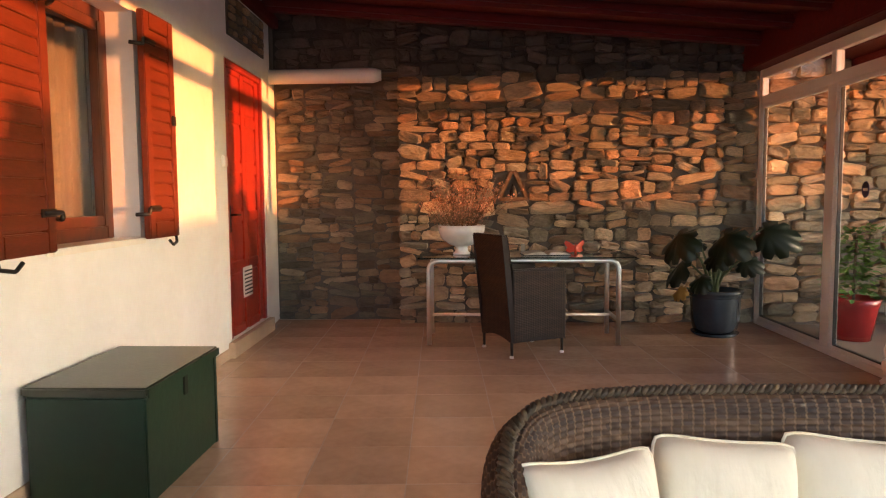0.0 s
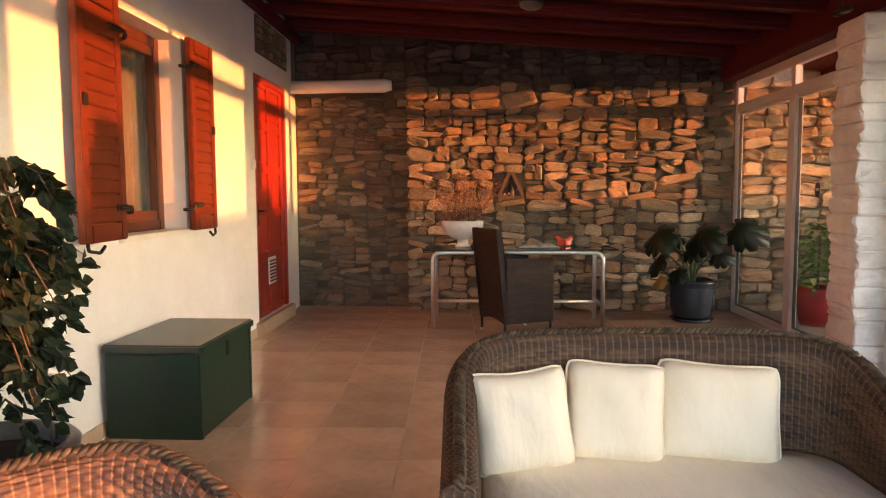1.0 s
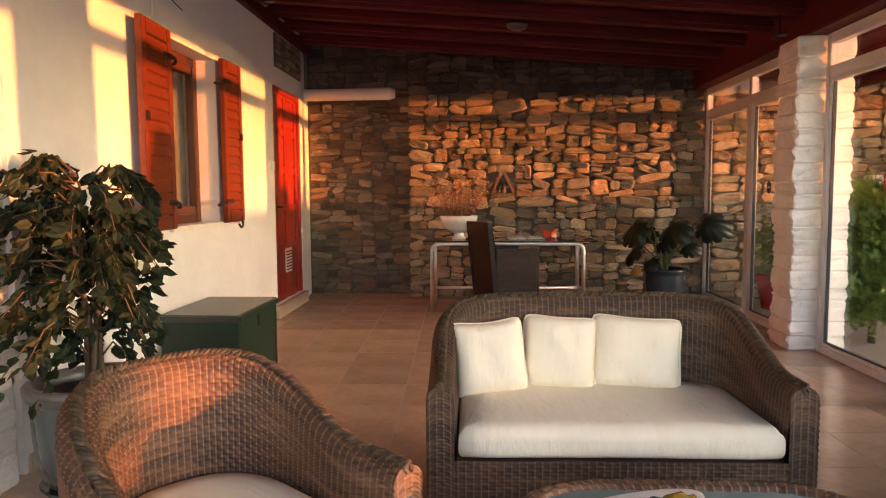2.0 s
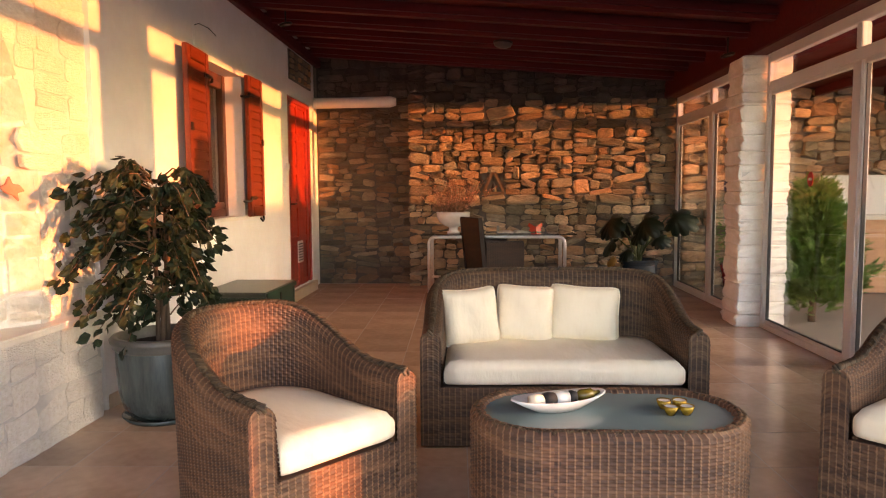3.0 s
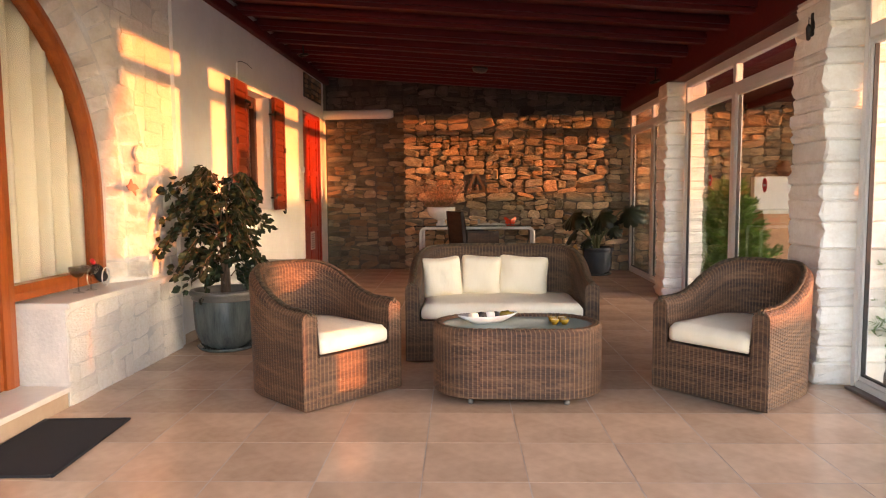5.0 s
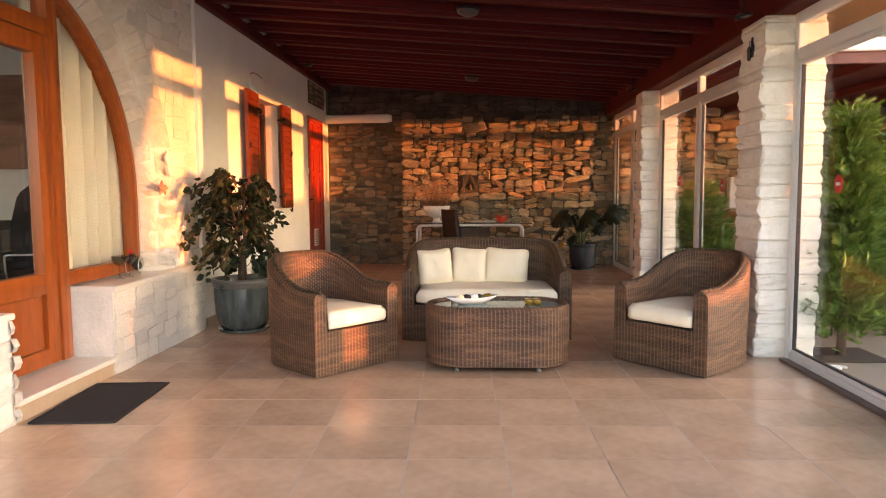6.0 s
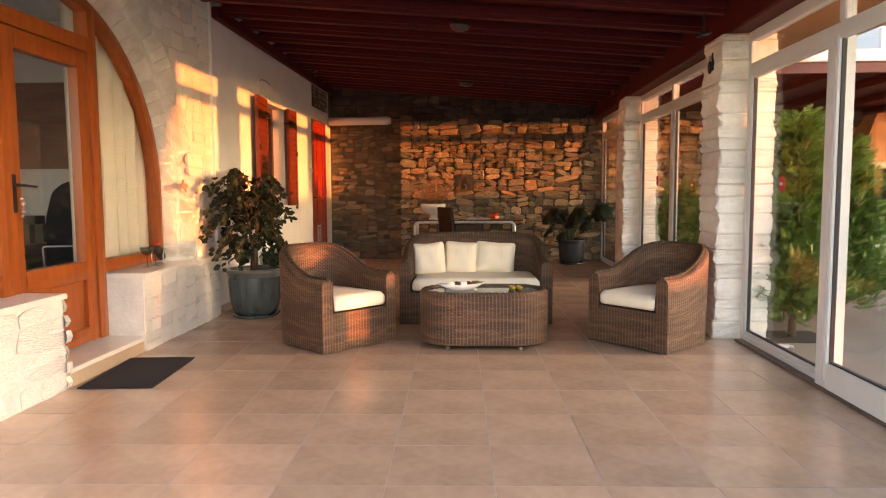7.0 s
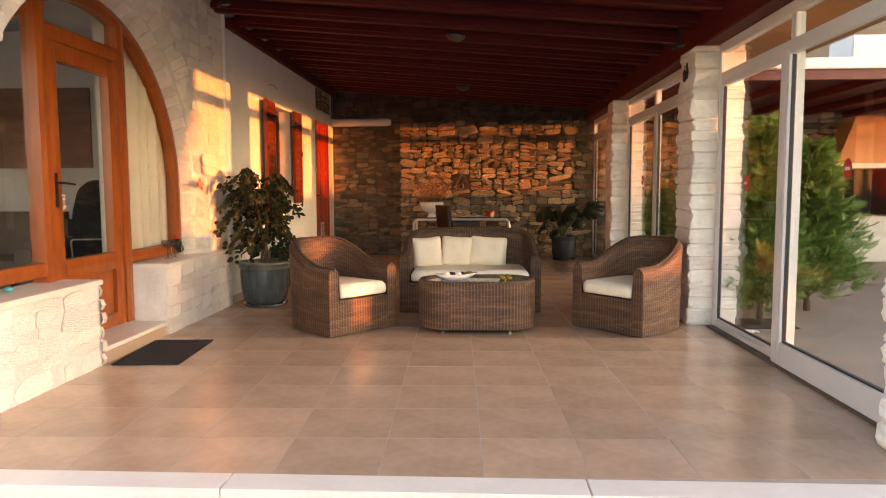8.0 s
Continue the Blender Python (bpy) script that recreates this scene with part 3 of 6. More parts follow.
# ---- wicker furniture ----
def wicker_mat(name, warm, tone=1.0):
    """Plaited rattan: colour by strand row, with pale twisted uprights; u counts uprights, v counts rows."""
    m = bpy.data.materials.new(name)
    m.use_nodes = True
    n, l = m.node_tree.nodes, m.node_tree.links
    b = n["Principled BSDF"]
    b.inputs["Roughness"].default_value, b.inputs["Specular IOR Level"].default_value = 0.55, 0.3
    uv = n.new("ShaderNodeUVMap")
    sep = n.new("ShaderNodeSeparateXYZ")
    l.new(uv.outputs[0], sep.inputs[0])
    def math_node(op, a, v=None):
        q = n.new("ShaderNodeMath")
        q.operation = op
        l.new(a, q.inputs[0])
        if v is not None:
            if isinstance(v, (int, float)):
                q.inputs[1].default_value = v
            else:
                l.new(v, q.inputs[1])
        return q.outputs[0]
    row = math_node('FLOOR', sep.outputs[1])
    wn1 = n.new("ShaderNodeTexWhiteNoise")
    wn1.noise_dimensions = '2D'
    shift = n.new("ShaderNodeTexWhiteNoise")
    shift.noise_dimensions = '1D'
    l.new(row, shift.inputs["W"])
    cell = math_node('FLOOR', math_node('ADD', math_node('MULTIPLY', sep.outputs[0], 0.30), math_node('MULTIPLY', shift.outputs["Value"], 9.0)))
    comb = n.new("ShaderNodeCombineXYZ")
    l.new(cell, comb.inputs[0])
    l.new(row, comb.inputs[1])
    l.new(comb.outputs[0], wn1.inputs["Vector"])
    band = n.new("ShaderNodeTexNoise")
    band.inputs["Scale"].default_value = 1.0
    sc = n.new("ShaderNodeVectorMath")
    sc.operation = 'MULTIPLY'
    sc.inputs[1].default_value = (0.03, 0.17, 0)
    l.new(uv.outputs[0], sc.inputs[0])
    l.new(sc.outputs[0], band.inputs["Vector"])
    mix0 = math_node('ADD', math_node('MULTIPLY', wn1.outputs["Value"], 0.26), math_node('MULTIPLY', band.outputs["Fac"], 0.95))
    ramp = n.new("ShaderNodeValToRGB")
    e = ramp.color_ramp.elements
    e[0].position, e[0].color = 0.40, (0.080 * warm * tone, 0.053 * tone, 0.036 * tone, 1)
    e[1].position, e[1].color = 0.84, (0.27 * warm * tone, 0.170 * tone, 0.090 * tone, 1)
    k = e.new(0.60)
    k.color = (0.140 * warm * tone, 0.087 * tone, 0.050 * tone, 1)
    l.new(mix0, ramp.inputs[0])
    fr = math_node('FRACT', sep.outputs[0])
    near = math_node('ABSOLUTE', math_node('SUBTRACT', fr, 0.5))
    edge = n.new("ShaderNodeMapRange")
    edge.inputs["From Min"].default_value, edge.inputs["From Max"].default_value = 0.06, 0.13
    edge.inputs["To Min"].default_value, edge.inputs["To Max"].default_value = 0.58, 0.0
    l.new(near, edge.inputs["Value"])
    mx = n.new("ShaderNodeMix")
    mx.data_type = 'RGBA'
    l.new(edge.outputs[0], mx.inputs[0])
    l.new(ramp.outputs[0], mx.inputs[6])
    mx.inputs[7].default_value = (0.42 * warm * tone, 0.30 * tone, 0.165 * tone, 1)
    l.new(mx.outputs[2], b.inputs["Base Color"])
    return m

WICKER = wicker_mat("rattan", 1.26, 0.53)
WICKER_DARK = wicker_mat("dark_rattan", 1.18, 0.42)
STAKE, ROW = 0.027, 0.0128

def weave(name, func, lu, lv, material, parent, flip=False, stake=STAKE, row=ROW, amp=0.0064, label=""):
    """A plaited surface: func takes arrays s and t (0 to 1) and gives points; rows bulge over and under the uprights."""
    nu, nv = max(2, round(lu / stake)), max(2, round(lv / row))
    cu, cv = nu * 5 + 1, nv * 3 + 1
    S, T = np.meshgrid(np.linspace(0, 1, cu), np.linspace(0, 1, cv), indexing="ij")
    P = func(S, T)
    eps = 1e-3
    du, dv = func(np.clip(S + eps, 0, 1), T) - func(np.clip(S - eps, 0, 1), T), func(S, np.clip(T + eps, 0, 1)) - func(S, np.clip(T - eps, 0, 1))
    N = np.cross(du, dv)
    N /= np.linalg.norm(N, axis=2, keepdims=True) + 1e-9
    if flip:
        N = -N
    U, W = S * nu, T * nv
    fv = W - np.floor(W + 1e-6)
    rowprof = np.sqrt(np.clip(1 - (2 * fv - 1) ** 2, 0, 1))
    swing = np.sin(np.pi * (U - 0.5) + np.pi * np.floor(W + 1e-6))
    ridge = np.clip(1 - np.abs(U - np.floor(U) - 0.5) / 0.18, 0, 1)
    d = amp * (rowprof * (0.70 + 0.45 * swing) + 0.5 * ridge)
    P = P + N * d[..., None]
    idx = np.arange(cu * cv).reshape(cu, cv)
    F = np.stack([idx[:-1, :-1], idx[1:, :-1], idx[1:, 1:], idx[:-1, 1:]], axis=-1).reshape(-1, 4)
    if flip:
        F = F[:, ::-1]
    me = bpy.data.meshes.new(name)
    me.from_pydata(P.reshape(-1, 3).tolist(), [], F.tolist())
    uvl = me.uv_layers.new(name="UVMap")
    flat = np.stack([U, W], axis=-1).reshape(-1, 2)[F.reshape(-1)]
    uvl.data.foreach_set("uv", flat.astype(np.float32).ravel())
    me.polygons.foreach_set("use_smooth", [True] * len(F))
    me.materials.append(material)
    ob = new(name, me)
    ob.parent = parent
    if label:
        ob["label"] = label
    return ob

def tub_path(a, y_front, y0, b, power):
    """Plan of a tub back: straight sides, rounded behind. Returns a function of s that gives points and inward normals, and the length."""
    pts = [(-a, y_front + (y0 - y_front) * i / 20) for i in range(20)]
    for i in range(81):
        q = math.pi * (1 - i / 80)
        c, s_ = math.cos(q), math.sin(q)
        pts.append((a * math.copysign(abs(c) ** (2 / power), c), y0 + b * abs(s_) ** (2 / power)))
    pts += [(a, y0 + (y_front - y0) * i / 20) for i in range(1, 21)]
    pts = np.array(pts)
    seg = np.linalg.norm(np.diff(pts, axis=0), axis=1)
    keep = np.concatenate([[True], seg > 1e-6])
    pts = pts[keep]
    cum = np.concatenate([[0], np.cumsum(np.linalg.norm(np.diff(pts, axis=0), axis=1))])
    def at(s):
        return np.stack([np.interp(s * cum[-1], cum, pts[:, 0]), np.interp(s * cum[-1], cum, pts[:, 1])], axis=-1)
    def normal(s):
        d = at(np.clip(s + 0.012, 0, 1)) - at(np.clip(s - 0.012, 0, 1))
        d /= np.linalg.norm(d, axis=-1, keepdims=True) + 1e-9
        return np.stack([d[..., 1], -d[..., 0]], axis=-1)
    return at, normal, cum[-1]

BRAID = mat("braided_rattan_edge", (0.12, 0.078, 0.042), 0.55, second=(0.04, 0.028, 0.019), scale=40, random_amount=0.45, island=True, spec=0.3)

def braid(name, path, parent, closed=False, pitch=0.05, spread=0.0075, radius=0.0075):
    """Three strands twisted round a path: the rope edge of the wicker."""
    pts = [path[0]]
    for p, q in zip(path, path[1:] + (path[:1] if closed else [])):
        n = max(1, round((q - p).length / 0.011))
        pts += [p.lerp(q, (i + 1) / n) for i in range(n)]
    bm = bmesh.new()
    for k in range(3):
        run, strand = 0.0, []
        for i, p in enumerate(pts):
            d = (pts[min(i + 1, len(pts) - 1)] - pts[max(i - 1, 0)]).normalized()
            side = d.cross(Vector((0, 0, 1)))
            side = side.normalized() if side.length > 0.1 else Vector((1, 0, 0))
            up = side.cross(d)
            a = 2 * math.pi * (run / pitch + k / 3)
            strand.append(p + (side * math.cos(a) * 1.7 + up * math.sin(a)) * spread)
            if i + 1 < len(pts):
                run += (pts[i + 1] - p).length
        step = 14
        for i in range(0, len(strand) - 1, step):
            tube(strand[i:i + step + 1], radius, 5, bm=bm)
    return part(name, bm, BRAID, parent, "plaited rope edge", smooth=True)

CUSHION = mat("cream_canvas", (0.94, 0.82, 0.63), 0.9, second=(0.89, 0.765, 0.56), scale=5, bump=0.45, bump_scale=10, stretch=(2.2, 0.8, 0.8), relief=0.02)

def cushion(name, outline, z0, z1, r, parent, label="", dome=0.012):
    """A soft pad with rounded edges over an outline."""
    bm = bmesh.new()
    c = Vector((sum(p[0] for p in outline) / len(outline), sum(p[1] for p in outline) / len(outline)))
    rings = []
    steps = [(r, 0.0, 0)] + [(r - r * math.sin(a), r - r * math.cos(a), 0) for a in (0.4, 0.8, 1.2, 1.57)]
    prof = [(ins, z0 + up) for ins, up, _ in steps] + [(ins, z1 - up) for ins, up, _ in steps[::-1]]
    for j, (ins, z) in enumerate(prof):
        ring = []
        for p in outline:
            v = Vector(p) - c
            k = max(v.length - ins, 0.02) / v.length
            q = c + v * k
            ring.append(bm.verts.new((q.x, q.y, z + (dome if j == len(prof) - 1 else 0) + 0.003 * math.sin(9 * q.x + 3) * (z > (z0 + z1) / 2))))
        rings.append(ring)
    n = len(outline)
    for p, q in zip(rings, rings[1:]):
        for i in range(n):
            bm.faces.new((p[i], p[(i + 1) % n], q[(i + 1) % n], q[i]))
    bm.faces.new(rings[0][::-1])
    for f in (0.8, 0.6, 0.4, 0.2):
        ring = []
        for v in rings[len(prof) - 1]:
            q = c + (Vector(v.co[:2]) - c) * f
            ring.append(bm.verts.new((q.x, q.y, z1 + dome * (1 + 0.5 * (1 - f * f)) + 0.0025 * math.sin(17 * q.x + 5 * q.y))))
        p = rings[-1]
        for i in range(n):
            bm.faces.new((p[i], p[(i + 1) % n], ring[(i + 1) % n], ring[i]))
        rings.append(ring)
    mid = bm.verts.new((c.x, c.y, z1 + dome * 1.5))
    for i in range(n):
        bm.faces.new((rings[-1][i], rings[-1][(i + 1) % n], mid))
    bmesh.ops.recalc_face_normals(bm, faces=bm.faces)
    return part(name, bm, CUSHION, parent, label, smooth=True)

def tub_seat(th, a, y_front, y0, b, power, arm, top, material, rise0, rise1, tk=0.10):
    """Shell, arm fronts, front panel and seat pad of a wicker chair or sofa."""
    at, normal, length = tub_path(a, y_front, y0, b, power)
    r = tk / 2
    def shell(S, T):
        p, nn = at(S), normal(S)
        k = np.clip((p[..., 1] - rise0) / (rise1 - rise0), 0, 1)
        h = arm + (top - arm) * k * k * (3 - 2 * k)
        t1, t2 = 0.52, 0.66
        q = np.clip(T / t1, 0, 1)
        w = np.clip((T - t1) / (t2 - t1), 0, 1) * np.pi
        e = np.clip((T - t2) / (1 - t2), 0, 1)
        off = np.where(T < t1, 0.012 * (1 - q), np.where(T < t2, r - r * np.cos(w), tk + 0.02 * e))
        z = np.where(T < t1, 0.012 + (h - r - 0.012) * q, np.where(T < t2, h - r + r * np.sin(w), (h - r) + (0.26 - h + r) * e))
        return np.stack([p[..., 0] + nn[..., 0] * off, p[..., 1] + nn[..., 1] * off, z], axis=-1)
    weave("shell", shell, length, 1.25, material, th, flip=False)
    s_ = np.linspace(0, 1, 150)
    crest = shell(s_, np.full_like(s_, 0.59))
    low = crest[[0, -1]] - np.array([0, 0, 0.02])
    braid("rim", [Vector(p) for p in np.vstack([low[:1], crest, low[1:]])], th)
    for sx in (-1, 1):
        def front(S, T, sx=sx):
            w = (S - 0.5) * tk
            crest = np.sqrt(np.clip(r * r - w * w, 0, None)) * 0.92
            return np.stack([sx * (a - r) + w, np.full_like(S, y_front + 0.001), 0.012 + (arm - r - 0.012 + crest) * T], axis=-1)
        weave("arm_front", front, tk, arm, material, th, flip=False, stake=0.025)
    def panel(S, T):
        return np.stack([(S - 0.5) * 2 * (a - tk), np.full_like(S, y_front + 0.003), 0.012 + 0.288 * T], axis=-1)
    weave("front_panel", panel, 2 * (a - tk), 0.288, material, th)
    part("seat_deck", box((-a + tk + .005, y_front + .015, 0.27), (a - tk - .005, y0 + b * 0.45, 0.298)), DARKWOOD, th)
    ss = np.linspace(0, 1, 60)
    p, nn = at(ss), normal(ss)
    inner = [tuple(v) for v in (p + nn * (tk + 0.014))]
    inner = [(max(-a + tk + .012, min(a - tk - .012, x)), y) for x, y in inner]
    inner = [(inner[0][0], y_front - 0.005)] + inner[1:-1] + [(inner[-1][0], y_front - 0.005)]
    front_edge = [(inner[-1][0] + (inner[0][0] - inner[-1][0]) * i / 12, y_front - 0.012) for i in range(1, 12)]
    cushion("seat_cushion", inner + front_edge, 0.312, 0.408, 0.032, th, "cream canvas seat cushion")

def armchair(m):
    th = tagged(empty("wicker_armchair", m), "brown wicker tub armchair with a cream seat cushion", "armchair", group="lounge armchairs")
    tub_seat(th, 0.36, -0.37, 0.02, 0.41, 2.3, 0.565, 0.768, WICKER, -0.22, 0.41)
    return th
chair_a = armchair(pose(-0.265, 0.345, 0, 0, 0, 49))
chair_b = copy_thing(chair_a, pose(2.325, 0.425, 0, 0, 0, -48))

def pillow(m, w, h, label):
    """A soft scatter cushion with piped edge; stands in its local x-z plane."""
    th = tagged(empty("scatter_cushion", m), label, "cushion", group="sofa cushions")
    n = 22
    def pt(i, j, side):
        u, v = 2 * i / n - 1, 2 * j / n - 1
        pin = 1 - 0.07 * (1 - u * u) * abs(v) ** 6 * 1.0
        x = u * w / 2 * (1 - 0.045 * (1 - v * v) - 0.07 * v ** 8)
        z = v * h / 2 * (1 - 0.045 * (1 - u * u) - 0.07 * u ** 8)
        t = 0.078 * max(0, (1 - u ** 4) * (1 - v ** 4)) ** 0.55
        t += (0.005 * math.sin(5 * u + 3 * v + w * 40) + 0.010 * noise.noise(Vector((u * 1.6 + w * 50, v * 1.6, side)))) * (1 - u * u) * (1 - v * v)
        z -= 0.012 * (1 - u * u) * max(0, v) ** 2 * (1 + math.sin(w * 90))
        return (x, side * t, z + h / 2)
    bm = bmesh.new()
    for side in (-1, 1):
        g = [[bm.verts.new(pt(i, j, side)) for j in range(n + 1)] for i in range(n + 1)]
        for i in range(n):
            for j in range(n):
                f = (g[i][j], g[i + 1][j], g[i + 1][j + 1], g[i][j + 1])
                bm.faces.new(f if side < 0 else f[::-1])
    bmesh.ops.remove_doubles(bm, verts=bm.verts, dist=1e-5)
    part("cover", bm, CUSHION, th, smooth=True)
    rim = [pt(i, 0, 0) for i in range(n)] + [pt(n, j, 0) for j in range(n)] + [pt(n - i, n, 0) for i in range(n)] + [pt(0, n - j, 0) for j in range(n)]
    part("piping", tube(rim, 0.0045, 6, closed=True), CUSHION, th, smooth=True)
    return th

sofa = tagged(empty("wicker_sofa", pose(0.89, 1.42, 0, 0, 0, 1.0)), "dark brown wicker two-seat sofa with cream seat cushion", "sofa")
tub_seat(sofa, 0.685, -0.40, -0.02, 0.41, 3.2, 0.575, 0.790, WICKER_DARK, -0.30, 0.40)
for x, w, a, tl, y in ((0.462, 0.315, 12, -15, 1.475), (0.738, 0.325, -3, -17, 1.56), (1.068, 0.390, -5, -18, 1.57)):
    pillow(pose(x, y, 0.402, tl, 3.5 * math.copysign(1, x - 0.7), a), w, 0.322, "cream piped scatter cushion leaning on the wicker sofa")

CASTER = mat("grey_caster_plastic", (0.16, 0.14, 0.12), 0.5)

# oval coffee table
table = tagged(empty("coffee_table", pose(0.962, 0.285, 0)), "oval brown wicker coffee table with a frosted glass top", "table")
TA, TB = 0.495, 0.275
def stadium(s, ins=0.0):
    """Rounded oblong, s from 0 to 1 round it."""
    a, b = TA - ins, TB - ins
    straight = 2 * (TA - TB)
    arc = np.pi * b
    per = 2 * (straight + arc)
    d = s * per
    x, y = np.zeros_like(d), np.zeros_like(d)
    c = TA - TB
    k = d < straight
    x[k], y[k] = -c + d[k], -b
    k = (d >= straight) & (d < straight + arc)
    q = (d[k] - straight) / b - np.pi / 2
    x[k], y[k] = c + b * np.cos(q), b * np.sin(q)
    k = (d >= straight + arc) & (d < 2 * straight + arc)
    x[k], y[k] = c - (d[k] - straight - arc), b
    k = d >= 2 * straight + arc
    q = (d[k] - 2 * straight - arc) / b + np.pi / 2
    x[k], y[k] = -c + b * np.cos(q), b * np.sin(q)
    return x, y
def table_side(S, T):
    t1 = 0.86
    w = np.clip((T - t1) / (1 - t1), 0, 1) * np.pi
    x0, y0 = stadium(S, 0.0)
    x1, y1 = stadium(S, 0.05)
    f = np.where(T < t1, 0.0, (1 - np.cos(w)) / 2)
    z = np.where(T < t1, 0.045 + 0.37 * np.clip(T / t1, 0, 1), 0.415 + 0.025 * np.sin(w))
    return np.stack([x0 + (x1 - x0) * f, y0 + (y1 - y0) * f, z], axis=-1)
weave("body", table_side, 2.6, 0.46, WICKER, table)
xs, ys = stadium(np.linspace(0, 1, 161)[:-1], 0.022)
braid("rim", [Vector((x, y, 0.433)) for x, y in zip(xs.tolist(), ys.tolist())], table, closed=True)
FROST = mat("frosted_glass", (0.17, 0.235, 0.23), 0.10, second=(0.15, 0.21, 0.205), scale=3)
xs, ys = stadium(np.linspace(0, 1, 97)[:-1], 0.045)
part("glass_top", prism(list(zip(xs.tolist(), ys.tolist())), "z", 0.418, 0.428), FROST, table, "grey-blue frosted glass top")
xs, ys = stadium(np.linspace(0, 1, 65)[:-1], 0.02)
part("base", prism(list(zip(xs.tolist(), ys.tolist())), "z", 0.04, 0.055), DARKWOOD, table)
for x in (-0.275, 0.275):
    for y in (-0.215, 0.215):
        leg = part("caster", lathe([(0.001, 0), (0.014, 0), (0.018, 0.012), (0.014, 0.028), (0.006, 0.03), (0.006, 0.045)], 12), CASTER, table, "small grey caster", smooth=True)
        leg.location = (x, y, 0)

# oval dish with napkins, and tea lights
PORCELAIN = mat("white_porcelain", (0.82, 0.80, 0.76), 0.15, scale=3)
dish = tagged(empty("oval_dish", pose(0.79, 0.30, 0.429, 0, 0, 22) @ Matrix.Scale(0.9, 4)), "white boat-shaped dish holding black and white rolled napkins", "dish")
bm = lathe([(0.001, 0.0), (0.5, 0.0), (0.72, 0.02), (1.0, 0.048), (0.985, 0.054), (0.70, 0.028), (0.4, 0.010), (0.001, 0.008)], 48)
for v in bm.verts:
    v.co.x, v.co.y = v.co.x * 0.215, v.co.y * 0.085
    v.co.z += 0.22 * v.co.x ** 2
part("bowl", bm, PORCELAIN, dish, smooth=True)
BLACKCLOTH = mat("black_cloth", (0.015, 0.013, 0.012), 0.7)
AMBER = mat("amber_glass", (0.20, 0.13, 0.02), 0.1, second=(0.12, 0.08, 0.01))
napk = tagged(empty("rolled_napkin", dish.matrix_world @ pose(0, 0, 0.017)), "black and white rolled napkins lying in the dish", "napkin")
for i, (x0, x1, m_) in enumerate(((-0.13, -0.075, CUSHION), (-0.074, -0.02, BLACKCLOTH), (-0.019, 0.04, PORCELAIN), (0.041, 0.075, BLACKCLOTH))):
    part("fold", tube([(x0, 0, 0.026), ((x0 + x1) / 2, 0, 0.028), (x1, 0, 0.026)], [0.030 - abs(i - 1.5) * .003, 0.034 - abs(i - 1.5) * .003, 0.030 - abs(i - 1.5) * .003], 14), m_, napk, smooth=True)
bt = tagged(part("small_bottle", tube([(0.0, 0, 0), (0.02, 0, 0), (0.07, 0, 0.003), (0.085, 0, 0.004), (0.11, 0, 0.006)], [0.01, 0.026, 0.026, 0.012, 0.01], 14), AMBER, smooth=True), "small amber glass bottle lying in the dish", "bottle")
bt.matrix_world = dish.matrix_world @ pose(0.08, 0, 0.046)
GOLD = mat("gold_glass", (0.42, 0.25, 0.02), 0.15, metal=0.4, second=(0.22, 0.12, 0.01), scale=30)
for i, (x, y) in enumerate(((0, 0), (0.058, 0.004), (-0.006, 0.060), (0.052, 0.064))):
    cup = tagged(empty("tea_light", pose(1.185 + x, 0.25 + y * 1.2, 0.4285)), "yellow glass tea light cup with a white candle", "tea light", group="tea lights")
    part("cup", lathe([(0.001, 0), (0.015, 0), (0.024, 0.018), (0.027, 0.034), (0.025, 0.034), (0.021, 0.022), (0.001, 0.020)], 18), GOLD, cup, smooth=True)
    part("wax", lathe([(0.001, 0.031), (0.0225, 0.031), (0.0228, 0.027), (0.020, 0.0225)], 16), PORCELAIN, cup)

# ---- green chest ----
GREEN = mat("dark_green_paint", (0.004, 0.030, 0.016), 0.42, second=(0.005, 0.017, 0.010), scale=4, bump=0.12, bump_scale=25)
GREYTOP = mat("grey_green_top", (0.052, 0.052, 0.038), 0.32, second=(0.028, 0.036, 0.024), scale=5, bump=0.1)
chest = tagged(empty("storage_chest", pose(-1.375, 3.18, 0, 0, 0, -1)), "dark green painted wooden chest with a grey-green lid", "chest")
part("body", box((-0.225, -0.38, 0), (0.275, 0.38, 0.455), 0.006), GREEN, chest)
lid = part("lid", box((-0.235, -0.392, 0.458), (0.290, 0.392, 0.498), 0.008), [GREYTOP], chest, "grey-green lid")
part("lid_edge", box((0.2905, -0.385, 0.455), (0.296, 0.385, 0.492), 0.002), GREEN, chest)
part("clasp", box((0.276, -0.02, 0.36), (0.284, 0.02, 0.453), 0.003), DARKMETAL, chest, "dark iron clasp")
for sy in (-1, 1):
    part("corner_strip", box((0.2755, sy * 0.365 - .014, 0.002), (0.280, sy * 0.365 + .014, 0.450), .002), GREEN, chest)

